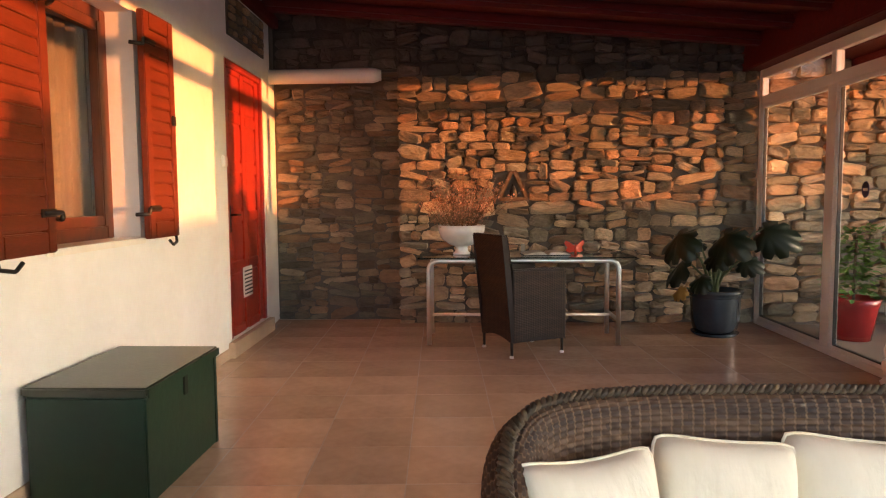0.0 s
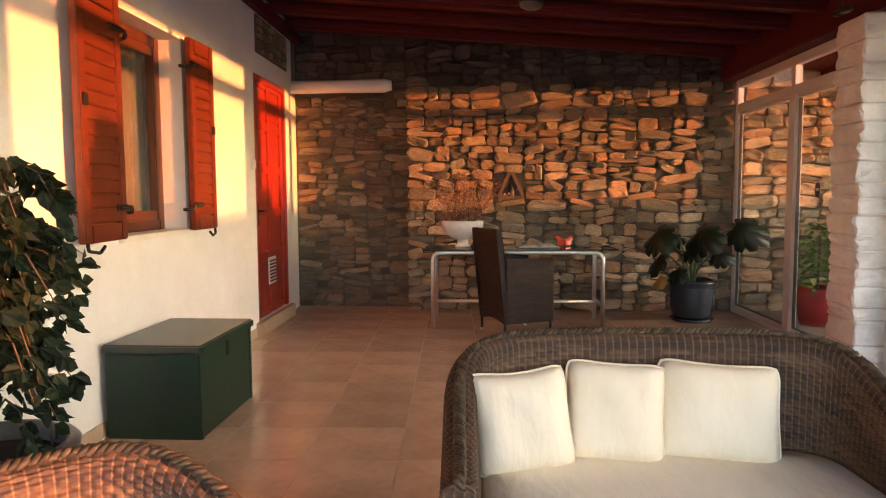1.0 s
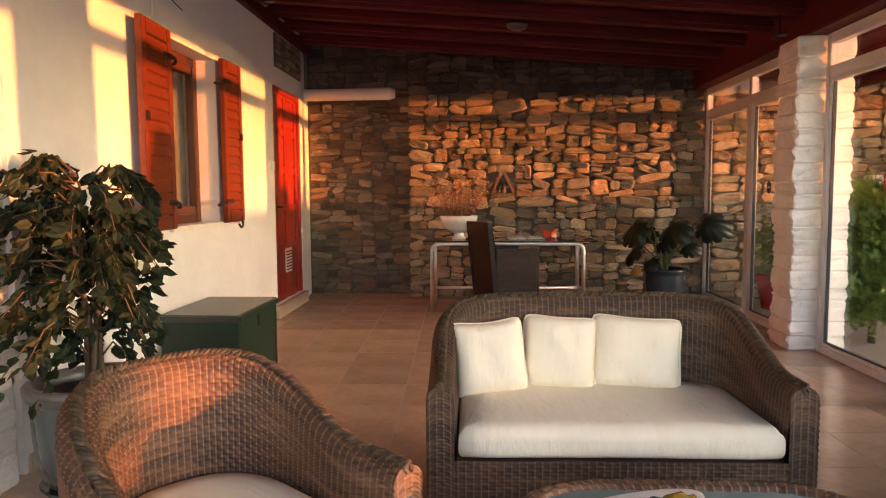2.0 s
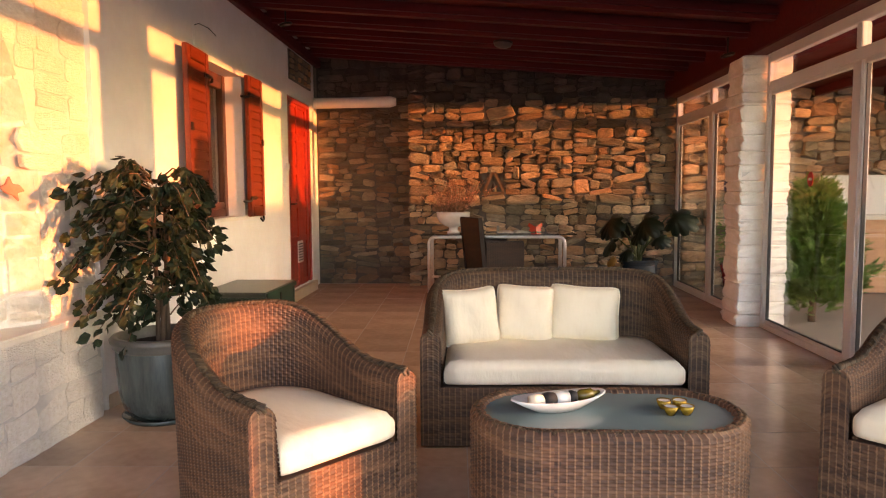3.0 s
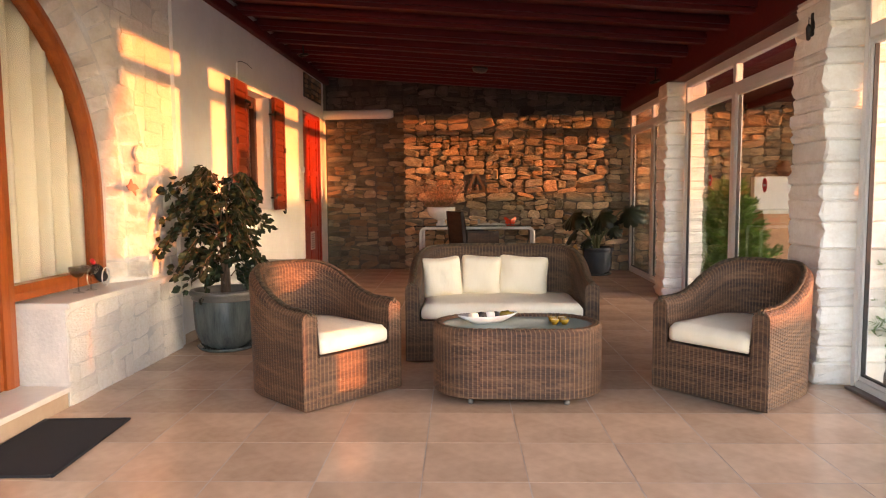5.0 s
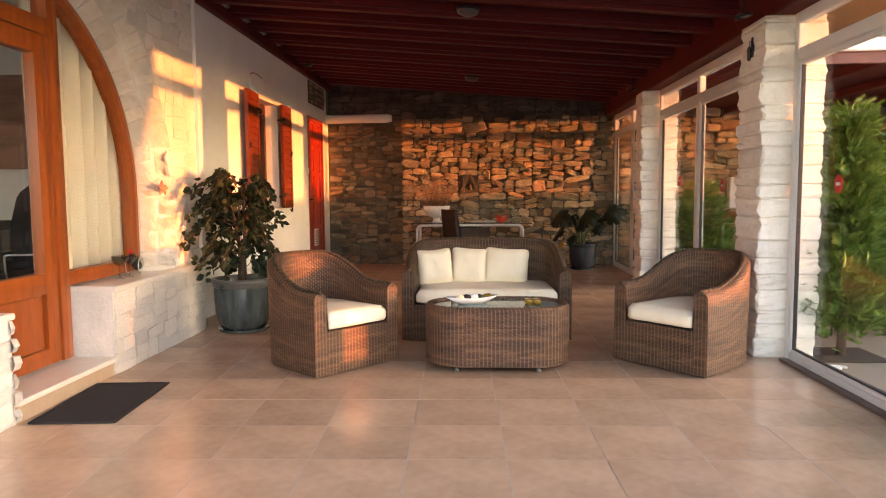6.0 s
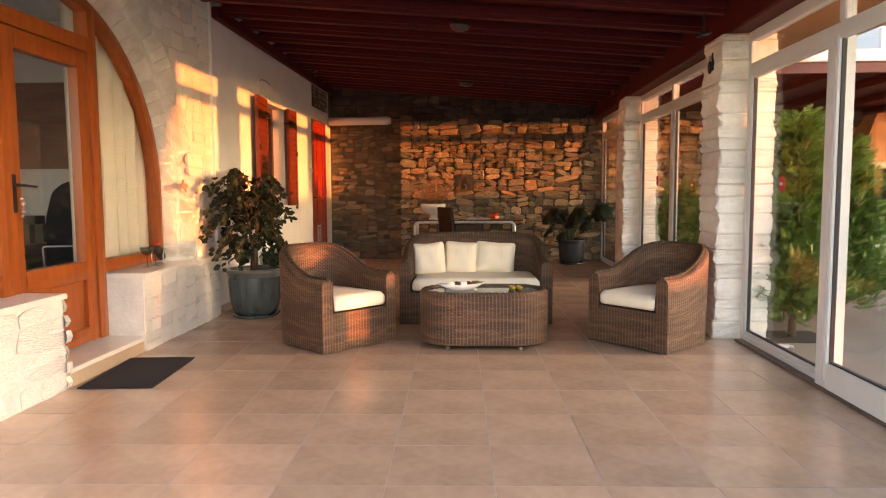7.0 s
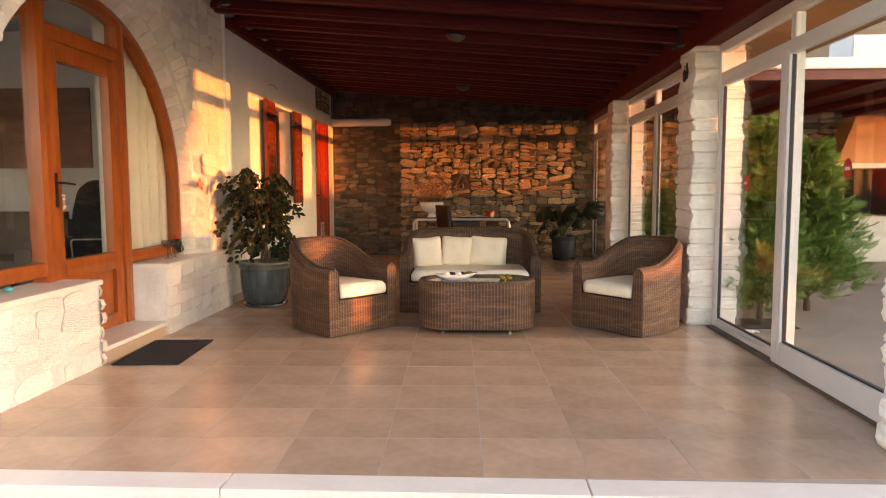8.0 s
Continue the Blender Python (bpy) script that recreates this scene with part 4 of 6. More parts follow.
# ---- desk with chair ----
desk = tagged(empty("desk", pose(0.705, 6.085, 0, 0, 0, -0.5) @ Matrix.Diagonal((1.035, 1.02, 1.035, 1))), "glass-topped desk on a polished steel tube frame", "desk")
for sy in (-0.235, 0.235):
    part("frame_hoop", tube(fillet([(-0.77, sy, 0), (-0.77, sy, 0.69), (0.77, sy, 0.69), (0.77, sy, 0)], 0.09, 7), 0.021, 12), CHROME, desk, smooth=True)
for sx in (-0.77, 0.77):
    part("side_rail", tube([(sx, -0.21, 0.20), (sx, 0.21, 0.20)], 0.016, 10), CHROME, desk, smooth=True)
part("stretcher", tube([(-0.755, 0.05, 0.20), (0.755, 0.05, 0.20)], 0.014, 10), CHROME, desk, smooth=True)
SMOKE = mat("smoked_glass", (0.02, 0.025, 0.022), 0.03, scale=2)
part("tabletop", box((-0.86, -0.30, 0.712), (0.90, 0.30, 0.722), 0.003), SMOKE, desk, "dark smoked glass top")

dc = tagged(empty("wicker_chair", pose(0.67, 5.64, 0, 0, 0, -64) @ Matrix.Scale(1.10, 4)), "dark brown wicker dining armchair with steel feet", "chair")
DW = wicker_mat("fine_dark_rattan", 1.35, 0.13)
CHAIRWOOD = mat("black_brown_lacquer", (0.022, 0.013, 0.011), 0.6, spec=0.3)
# local: front towards +y, back at y = -0.22
def back_out(S, T):
    bow = 0.02 * np.sin(np.pi * S)
    return np.stack([(0.5 - S) * -0.43, -0.215 - 0.075 * np.clip((T - .35) / .65, 0, 1) - bow * 0, 0.11 + 0.03 * np.sin(np.pi * S) + 0.75 * T - 0.03 * np.sin(np.pi * S) * T], axis=-1)
def back_in(S, T):
    p = back_out(S, T)
    p[..., 1] += 0.045
    return p
weave("backrest", back_out, 0.43, 0.75, DW, dc, stake=0.02, row=0.009, amp=0.002)
weave("backrest_inside", back_in, 0.43, 0.75, DW, dc, flip=True, stake=0.02, row=0.009, amp=0.002)
for sx in (-1, 1):
    bm = prism([(-0.215, 0.11), (-0.292, 0.86), (-0.247, 0.86), (-0.170, 0.11)], "x", sx * 0.2165 - .004, sx * 0.2165 + .004)
    part("back_edge", bm, CHAIRWOOD, dc)
    def side(S, T, sx=sx):
        y = -0.20 + 0.43 * (S if sx > 0 else 1 - S)
        return np.stack([np.full_like(S, sx * 0.227), y, 0.11 + 0.03 * np.sin(np.pi * S) + (0.51 - 0.02 * S - 0.03 * np.sin(np.pi * S)) * T], axis=-1)
    weave("side_panel", side, 0.43, 0.5, DW, dc, stake=0.02, row=0.009, amp=0.002)
    part("arm_pad", box((sx * 0.20 - .022, -0.20, 0.11), (sx * 0.20 + .018, 0.235, 0.628), 0.008), CHAIRWOOD, dc)
    for yy in (-0.205, 0.215):
        leg = part("leg", tube([(sx * 0.205, yy, 0.012), (sx * 0.205, yy, 0.16)], [0.010, 0.012], 10), DARKMETAL, dc, smooth=True)
        part("foot", lathe([(0.001, 0), (0.014, 0), (0.016, 0.008), (0.012, 0.02), (0.001, 0.022)], 12), CHROME, leg, "steel foot cap", smooth=True).location = (sx * 0.205, yy, 0)
part("seat", box((-0.18, -0.18, 0.36), (0.18, 0.235, 0.42), 0.015), CHAIRWOOD, dc)
part("front_panel", box((-0.18, 0.20, 0.13), (0.18, 0.225, 0.358), 0.006), CHAIRWOOD, dc)
part("top_edge", box((-0.22, -0.295, 0.858), (0.22, -0.243, 0.872), 0.006), CHAIRWOOD, dc)

ZD = 0.748
bowl = tagged(empty("pedestal_bowl", pose(0.185, 6.12, ZD) @ Matrix.Scale(1.05, 4)), "white ceramic pedestal bowl filled with dried flowers", "bowl")
part("bowl", lathe([(0.001, 0), (0.072, 0), (0.074, 0.012), (0.055, 0.025), (0.050, 0.06), (0.062, 0.072), (0.10, 0.082), (0.165, 0.13), (0.192, 0.19), (0.198, 0.245), (0.188, 0.245), (0.180, 0.19), (0.14, 0.14), (0.001, 0.11)], 48), PORCELAIN, bowl, smooth=True)
flowers = tagged(empty("dried_flowers", pose(0.185, 6.12, ZD + 0.12)), "pink-brown dried flower sprigs in the white bowl", "flowers")
STRAW = mat("dry_stem", (0.22, 0.13, 0.07), 0.9, random_amount=0.3, island=True)
PETAL = mat("dried_petal", (0.50, 0.25, 0.16), 0.9, second=(0.34, 0.17, 0.11), random_amount=0.4, island=True)
rng = random.Random(4)
sb, pb = bmesh.new(), bmesh.new()
for k in range(140):
    a, lean, ln = rng.uniform(0, 6.283), rng.uniform(0.05, 0.85), rng.uniform(0.34, 0.72)
    p0 = Vector((0.05 * math.cos(a), 0.05 * math.sin(a), 0))
    tip = p0 + Vector((math.cos(a) * math.sin(lean), math.sin(a) * math.sin(lean), math.cos(lean))) * ln
    tip.y = min(tip.y, 0.30)
    midp = (p0 + tip) / 2 + Vector((rng.uniform(-.02, .02), rng.uniform(-.02, .02), 0.02))
    tube([p0, midp, tip], [0.0025, 0.002, 0.001], 3, bm=sb)
    for j in range(12):
        f = rng.uniform(0.45, 1.0)
        q = p0.lerp(tip, f) + Vector((rng.gauss(0, .016), rng.gauss(0, .016), rng.gauss(0, .016)))
        d1, d2 = Vector((rng.gauss(0, 1), rng.gauss(0, 1), rng.gauss(0, 1))).normalized() * 0.011, Vector((rng.gauss(0, 1), rng.gauss(0, 1), rng.gauss(0, 1))).normalized() * 0.008
        vs = [pb.verts.new(q + v) for v in (d1, d2, -d1, -d2)]
        pb.faces.new(vs)
tagged(part("dry_stalk", sb, STRAW, flowers), kind="stuff")
tagged(part("blossom", pb, PETAL, flowers, "pink-brown dried blossoms"), kind="stuff")

book = tagged(empty("open_book", pose(0.91, 6.06, ZD, 0, 0, 4)), "open book lying on the glass desk", "book")
PAPER = mat("book_paper", (0.62, 0.58, 0.50), 0.8, second=(0.40, 0.36, 0.30), scale=14)
for sx in (-1, 1):
    prof = [(0.0, 0.004), (0.03, 0.026), (0.09, 0.028), (0.17, 0.016), (0.195, 0.009), (0.195, 0.004)]
    part("page_block", prism([(sx * p[0], p[1]) for p in prof], "y", -0.12, 0.12), PAPER, book)
    part("cover", box((min(0, sx * .2), -0.125, 0.0), (max(0, sx * .2), 0.125, 0.0035)), BLACKCLOTH, book)
card = tagged(part("table_card", box((-0.018, -0.004, 0), (0.018, 0.004, 0.085), 0.003), mat("grey_card", (0.30, 0.28, 0.24), 0.7)), "small grey upright holder on the desk", "holder")
card.matrix_world = pose(0.73, 6.18, ZD)
ORANGE = mat("orange_glass", (0.75, 0.06, 0.02), 0.25, second=(0.60, 0.05, 0.02))
bf = tagged(empty("butterfly_ornament", pose(1.19, 6.16, ZD, 0, 0, 8)), "orange-red butterfly ornament standing on the desk", "ornament")
part("body", tube([(0, 0, 0.0), (0, 0, 0.05), (0, -0.005, 0.085)], [0.012, 0.01, 0.004], 8), ORANGE, bf, smooth=True)
for sx in (-1, 1):
    wing = [(0.0, 0.02), (0.05, 0.004), (0.085, 0.022), (0.07, 0.05), (0.10, 0.085), (0.085, 0.112), (0.05, 0.095), (0.0, 0.06)]
    w_ = part("wing", prism([(sx * p[0], p[1]) for p in wing], "y", -0.003, 0.003), ORANGE, bf)
    w_.rotation_euler = (0, 0, sx * 0.4)

# ---- plants ----
LEAF = mat("ficus_leaf", (0.009, 0.019, 0.007), 0.6, spec=0.25, second=(0.017, 0.027, 0.010), scale=20, random_amount=0.45, island=True)
BARK = mat("bark", (0.14, 0.09, 0.055), 0.9, bump=0.5)
SOIL = mat("soil", (0.03, 0.022, 0.016), 1.0, bump=0.8)
GLAZE = mat("blue_grey_glaze", (0.028, 0.040, 0.044), 0.16, second=(0.085, 0.105, 0.10), scale=3.5, stretch=(5, 5, 0.7))
GLAZE_RIM = mat("grey_glazed_rim", (0.13, 0.125, 0.11), 0.3, second=(0.08, 0.08, 0.07), scale=8)
DARKGLAZE = mat("dark_blue_glaze", (0.020, 0.030, 0.042), 0.25, second=(0.035, 0.045, 0.055), scale=5)

def pot(name, m, r0, r1, h, glaze, rim, label):
    th = tagged(empty(name, m), label, "plant pot")
    part("body", lathe([(0.001, 0.025), (r0, 0.025), (r0 + (r1 - r0) * .42, h * .16), (r0 + (r1 - r0) * .70, h * .36), (r1 * .935, h * .58), (r1 * .95, h * .74), (r1 * .94, h * .86)], 48), glaze, th, smooth=True)
    part("rim", lathe([(r1 * .95, h * .84), (r1 * 1.0, h * .87), (r1 * .97, h * .90), (r1 * 1.04, h * .93), (r1 * 1.05, h * .97), (r1 * 1.0, h), (r1 * .90, h), (r1 * .87, h * .9), (r1 * .87, h * .86)], 48), rim, th, "glazed ringed rim", smooth=True)
    part("soil", lathe([(r1 * .872, h * .87), (r1 * .5, h * .89), (0.001, h * .90)], 24), SOIL, th)
    part("saucer", lathe([(0.001, 0.001), (r0 * 1.12, 0.001), (r0 * 1.25, 0.03), (r0 * 1.18, 0.03), (r0 * 1.08, 0.012), (0.001, 0.012)], 40), glaze, th, "glazed saucer", smooth=True)
    return th
FX, FY = -1.26, 1.47
pot("plant_pot", pose(FX, FY, 0), 0.185, 0.265, 0.47, GLAZE, GLAZE_RIM, "large blue-grey glazed pot on the tiled floor")

def leaf(bm, p, d, side, ln, w, fold=0.25):
    """A pointed folded leaf from p along d."""
    d, side = d.normalized(), side.normalized()
    up = d.cross(side).normalized()
    a, b_, c = p, p + d * ln * .45 - up * fold * w, p + d * ln - up * ln * .12
    l1, l2 = p + d * ln * .30 + side * w, p + d * ln * .68 + side * w * .75
    r1, r2 = p + d * ln * .30 - side * w, p + d * ln * .68 - side * w * .75
    v = [bm.verts.new(q) for q in (a, b_, c, l1, l2, r1, r2)]
    bm.faces.new((v[0], v[1], v[4], v[3]))
    bm.faces.new((v[1], v[2], v[4]))
    bm.faces.new((v[0], v[5], v[6], v[1]))
    bm.faces.new((v[1], v[6], v[2]))

fic = tagged(empty("ficus_tree", pose(FX, FY, 0.41)), "dense dark green weeping fig growing in the glazed pot", "plant")
rng = random.Random(11)
tb, lb = bmesh.new(), bmesh.new()
for k in range(4):
    a = k * 1.6
    tube([(0.03 * math.cos(a), 0.03 * math.sin(a), 0), (0.025 * math.cos(a + .8), 0.025 * math.sin(a + .8), 0.25), (0.06 * math.cos(a + 1.5), 0.06 * math.sin(a + 1.5), 0.6), (0.13 * math.cos(a + 1.8), 0.13 * math.sin(a + 1.8), 0.85)], [0.014, 0.012, 0.009, 0.004], 7, bm=tb)
for k in range(112):
    a = rng.uniform(0, 6.283)
    z0 = 0.12 + 0.82 * rng.random() ** 0.75
    toward = 1.15 if math.sin(a) < -0.2 else 0.70
    reach = rng.uniform(0.16, 0.40) * (0.55 + 0.6 * min(1, z0 / 0.6)) * toward
    base = Vector((0.05 * math.cos(a), 0.05 * math.sin(a), z0))
    rise, droop = rng.uniform(0.05, 0.20), rng.uniform(0.10, 0.30)
    pts = [base + Vector((math.cos(a) * reach * t, math.sin(a) * reach * t, rise * math.sin(t * 1.9) - droop * t * t)) for t in (0, .33, .66, 1)]
    for q in pts:
        q.x = max(q.x, -0.36)
    tube(pts, [0.005, 0.004, 0.003, 0.0015], 4, bm=tb)
    for j in range(rng.randint(16, 22)):
        t = rng.uniform(0.25, 1.04)
        i = min(int(t * 3), 2)
        q = pts[i].lerp(pts[i + 1], min(t * 3 - i, 1)) + Vector((rng.gauss(0, .014), rng.gauss(0, .014), rng.gauss(0, .014)))
        q.x, q.y = max(q.x, -0.36), min(q.y, 0.34)
        d = Vector((math.cos(a) * .6 + rng.gauss(0, .5), math.sin(a) * .6 + rng.gauss(0, .5), rng.uniform(-1.2, .05)))
        s_ = d.cross(Vector((rng.gauss(0, 1), rng.gauss(0, 1), rng.gauss(0, .5))))
        leaf(lb, q, d, s_, rng.uniform(.050, .074), rng.uniform(.018, .026))
part("trunk", tb, BARK, fic, "thin grey-brown stems", smooth=True)
part("crown", lb, LEAF, fic, "many small dark glossy leaves")

PX, PY = 2.46, 6.26
pot("plant_pot", pose(PX, PY, 0), 0.165, 0.225, 0.41, DARKGLAZE, DARKGLAZE, "dark blue glazed pot by the stone wall")
phi = tagged(empty("split_leaf_plant", pose(PX - 0.02, PY, 0.36)), "potted plant with large dark lobed leaves", "plant")
BIGLEAF = mat("lobed_leaf", (0.008, 0.017, 0.007), 0.45, second=(0.013, 0.022, 0.009), scale=8)
YELLOWLEAF = mat("yellowed_leaf", (0.50, 0.26, 0.06), 0.6)
STEMG = mat("green_stem", (0.10, 0.12, 0.05), 0.5)
def lobed(tip, size, tilt, turn, m_=BIGLEAF):
    bm = bmesh.new()
    n = 40
    ring = []
    for i in range(n):
        q = 2 * math.pi * i / n
        r = size * (0.52 + 0.16 * math.cos(q) - 0.12 * (1 if i % 4 == 0 else 0) + 0.05 * math.sin(3 * q))
        ring.append(bm.verts.new((r * math.cos(q) * 1.1 + size * .25, r * math.sin(q), 0.05 * size * math.cos(4 * q) - 0.5 * r * r / size)))
    c = bm.verts.new((0.12 * size, 0, 0.03 * size))
    for i in range(n):
        bm.faces.new((ring[i], ring[(i + 1) % n], c))
    ob = part("leaf", bm, m_, phi, smooth=True)
    ob.matrix_basis = Matrix.Translation(tip) @ Euler((radians(tilt), radians(35), radians(turn)), 'XYZ').to_matrix().to_4x4()
    ob.modifiers.new("thick", 'SOLIDIFY').thickness = 0.002
    sb = tube([(0.02 * math.cos(turn), 0.02 * math.sin(turn), 0), (tip[0] * .35, tip[1] * .35, tip[2] * .55), (tip[0] * .8, tip[1] * .8, tip[2] * .92), tip], [0.014, 0.011, 0.008, 0.006], 7)
    part("stem", sb, STEMG, phi, smooth=True)
for tip, size, tilt, turn in (((-0.33, -0.05, 0.56), 0.36, 35, 250), ((-0.30, -0.10, 0.32), 0.32, 25, 215), ((0.05, -0.10, 0.56), 0.36, 40, 265), ((0.40, -0.08, 0.60), 0.34, 50, 300), ((-0.15, -0.12, 0.18), 0.20, 20, 240),
                              ((0.20, 0.12, 0.50), 0.30, 10, 80), ((-0.10, 0.15, 0.48), 0.28, 10, 120), ((0.18, -0.2, 0.34), 0.20, 45, 290), ((0.0, -0.06, 0.40), 0.24, 30, 250)):
    lobed(tip, size, tilt, turn)
lobed((-0.34, -0.12, 0.08), 0.15, 40, 250, YELLOWLEAF)
for k in range(5):
    a = k * 1.3
    part("stem", tube([(0.03 * math.cos(a), 0.03 * math.sin(a), 0), (0.05 * math.cos(a), 0.05 * math.sin(a), 0.14), (0.10 * math.cos(a), 0.10 * math.sin(a), 0.30)], [0.017, 0.014, 0.009], 8), STEMG, phi, smooth=True)

# ---- small things ----
RUBBER = mat("black_rubber_mat", (0.012, 0.012, 0.014), 0.8, bump=0.6, bump_scale=150)
dm = tagged(empty("doormat", pose(-1.345, -0.667, 0.002, 0, 0, 4)), "black rubber doormat on the tiles before the step", "doormat")
part("pad", box((-0.215, -0.365, 0), (0.215, 0.365, 0.010), 0.002), RUBBER, dm)
for lo, hi in (((-0.23, -0.38, 0), (-0.2155, 0.38, 0.013)), ((0.2155, -0.38, 0), (0.23, 0.38, 0.013)), ((-0.215, -0.38, 0), (0.215, -0.3655, 0.013)), ((-0.215, 0.3655, 0), (0.215, 0.38, 0.013))):
    part("edging", box(lo, hi, 0.003), RUBBER, dm)

def spot(p, yaw):
    th = tagged(empty("ceiling_spot", pose(*p, 0, 0, yaw)), "small black spotlight fixed under the red beams", "spotlight", group="ceiling spots")
    part("bracket", tube([(0, 0, roof_z(p[0]) - p[2] + 0.01), (0, 0, 0.0)], 0.008, 8), DARKMETAL, th)
    part("ring", tube([(0.05 * math.cos(q), 0.05 * math.sin(q) - 0.02, 0.012 * math.cos(q)) for q in [k * math.pi / 10 for k in range(20)]], 0.012, 8, closed=True), DARKMETAL, th, smooth=True)
    part("lens", lathe([(0.001, -.006), (0.044, -.004), (0.044, .01), (0.001, .014)], 18), mat("spot_lens", (0.3, 0.3, 0.28), 0.15), th).location = (0, -0.02, 0)
for p, yaw in (((2.72, 4.15, 2.44), -20), ((2.72, 0.62, 2.44), -20), ((-1.36, 4.45, 2.86), 20), ((-1.30, 0.62, 2.86), 20)):
    spot(p, yaw)
for y in (1.55, 5.0):
    th = tagged(empty("ceiling_light", pose(0.75, y, roof_z(0.75) - 0.10, 0, 4.6, 0)), "round grey flush ceiling light, switched off", "ceiling light", group="flush ceiling lights")
    part("base", lathe([(0.001, 0), (0.10, 0), (0.10, -.02), (0.001, -.021)], 28), DARKMETAL, th)
    part("diffuser", lathe([(0.092, -.021), (0.085, -.045), (0.05, -.062), (0.001, -.068)], 28), mat("grey_diffuser", (0.10, 0.09, 0.085), 0.4), th, smooth=True)

RED = mat("red_vinyl", (0.60, 0.02, 0.02), 0.4)
WHITEV = mat("white_vinyl", (0.80, 0.80, 0.78), 0.4)
BLUEV = mat("dark_blue_vinyl", (0.02, 0.03, 0.12), 0.4)
for y, z, m_ in ((-0.10, 1.245, RED), (-1.565, 1.31, RED), (3.25, 1.32, RED), (1.925, 1.255, RED), (5.07, 1.285, BLUEV)):
    th = tagged(empty("glass_sticker", pose(RIGHT + .0265, y, z)), "round warning sticker with a white bar on the glass", "sticker", group="glass stickers")
    part("disc", prism([(0.045 * math.cos(k * .2618), 0.058 * math.sin(k * .2618)) for k in range(24)], "x", -0.001, 0.001), m_, th)
    part("bar", box((-0.0022, -0.026, -0.010), (-0.0012, 0.026, 0.010)), WHITEV, th, "white bar")

CLEAR = glass_mat("clear_glass", (0.80, 0.82, 0.80), 0.05)
for x, y in ((-1.77, 0.34), (-1.76, 0.46)):
    th = tagged(part("wine_glass", lathe([(0.034, 0), (0.032, 0.003), (0.005, 0.010), (0.004, 0.09), (0.03, 0.105), (0.052, 0.135), (0.055, 0.165), (0.052, 0.165), (0.03, 0.11), (0.001, 0.10)], 24), CLEAR, smooth=True), "clear stemmed glass on the marble sill", "glass", group="sill glasses")
    th.location = (x, y, 0.601)
hold = tagged(empty("bottle_holder", pose(-1.80, 0.62, 0.601, 0, 0, 15)), "wire wine bottle holder with a dark bottle on the sill", "bottle holder")
for sx in (-1, 1):
    part("wire", tube([(sx * .045, 0.09 * math.cos(q), 0.068 + 0.06 * math.sin(q)) for q in [k * math.pi / 10 for k in range(20)]], 0.004, 6, closed=True), CHROME, hold, smooth=True)
part("bottle", tube([(0, 0.10, .05), (0, 0.09, .055), (0, -0.03, .12), (0, -0.06, .14), (0, -0.10, .17)], [0.02, 0.036, 0.036, 0.016, 0.013], 16), BLACKCLOTH, hold, "dark wine bottle", smooth=True)
part("capsule", tube([(0, -0.101, .171), (0, -0.125, .19)], [0.015, 0.015], 12), RED, hold, "red bottle capsule")
for p, c in (((-1.86, -1.74, 0.617), (0.05, 0.06, 0.28)), ((-1.82, -1.66, 0.617), (0.06, 0.40, 0.42))):
    bm = lathe([(0.001, -.016), (.02, -.012), (.028, 0), (.02, .012), (.001, .016)], 16)
    tagged(part("glass_pebble", bm, mat("pebble", c, 0.2), smooth=True), "smooth coloured glass pebble on the marble sill", "pebble").location = p
bird = tagged(part("wall_bird", prism([(-0.09, 0.02), (-0.05, 0.03), (-0.02, 0.07), (0.0, 0.035), (0.05, 0.03), (0.085, 0.0), (0.03, -0.01), (0.04, -0.05), (0.0, -0.02), (-0.05, -0.01)], "x", 0, 0.012, 0.003), mat("rust_red_clay", (0.50, 0.24, 0.17), 0.8)), "small rust-red clay bird fixed on the stone wall", "ornament")
bird.location = (LEFT - 0.05, 0.90, 1.255)
hook = tagged(empty("wire_bracket", pose(LEFT, 2.93, 2.33)), "thin cable and white conduit above the window", "cable")
part("conduit", box((0.001, -0.012, 0), (0.016, 0.012, 0.17), 0.003), PLASTER, hook, "white plastic conduit")
part("cable", tube([(0.01, 0.0, 0.17), (0.02, 0.06, 0.195), (0.02, 0.25, 0.205), (0.012, 0.42, 0.185)], 0.0035, 6), DARKMETAL, hook)

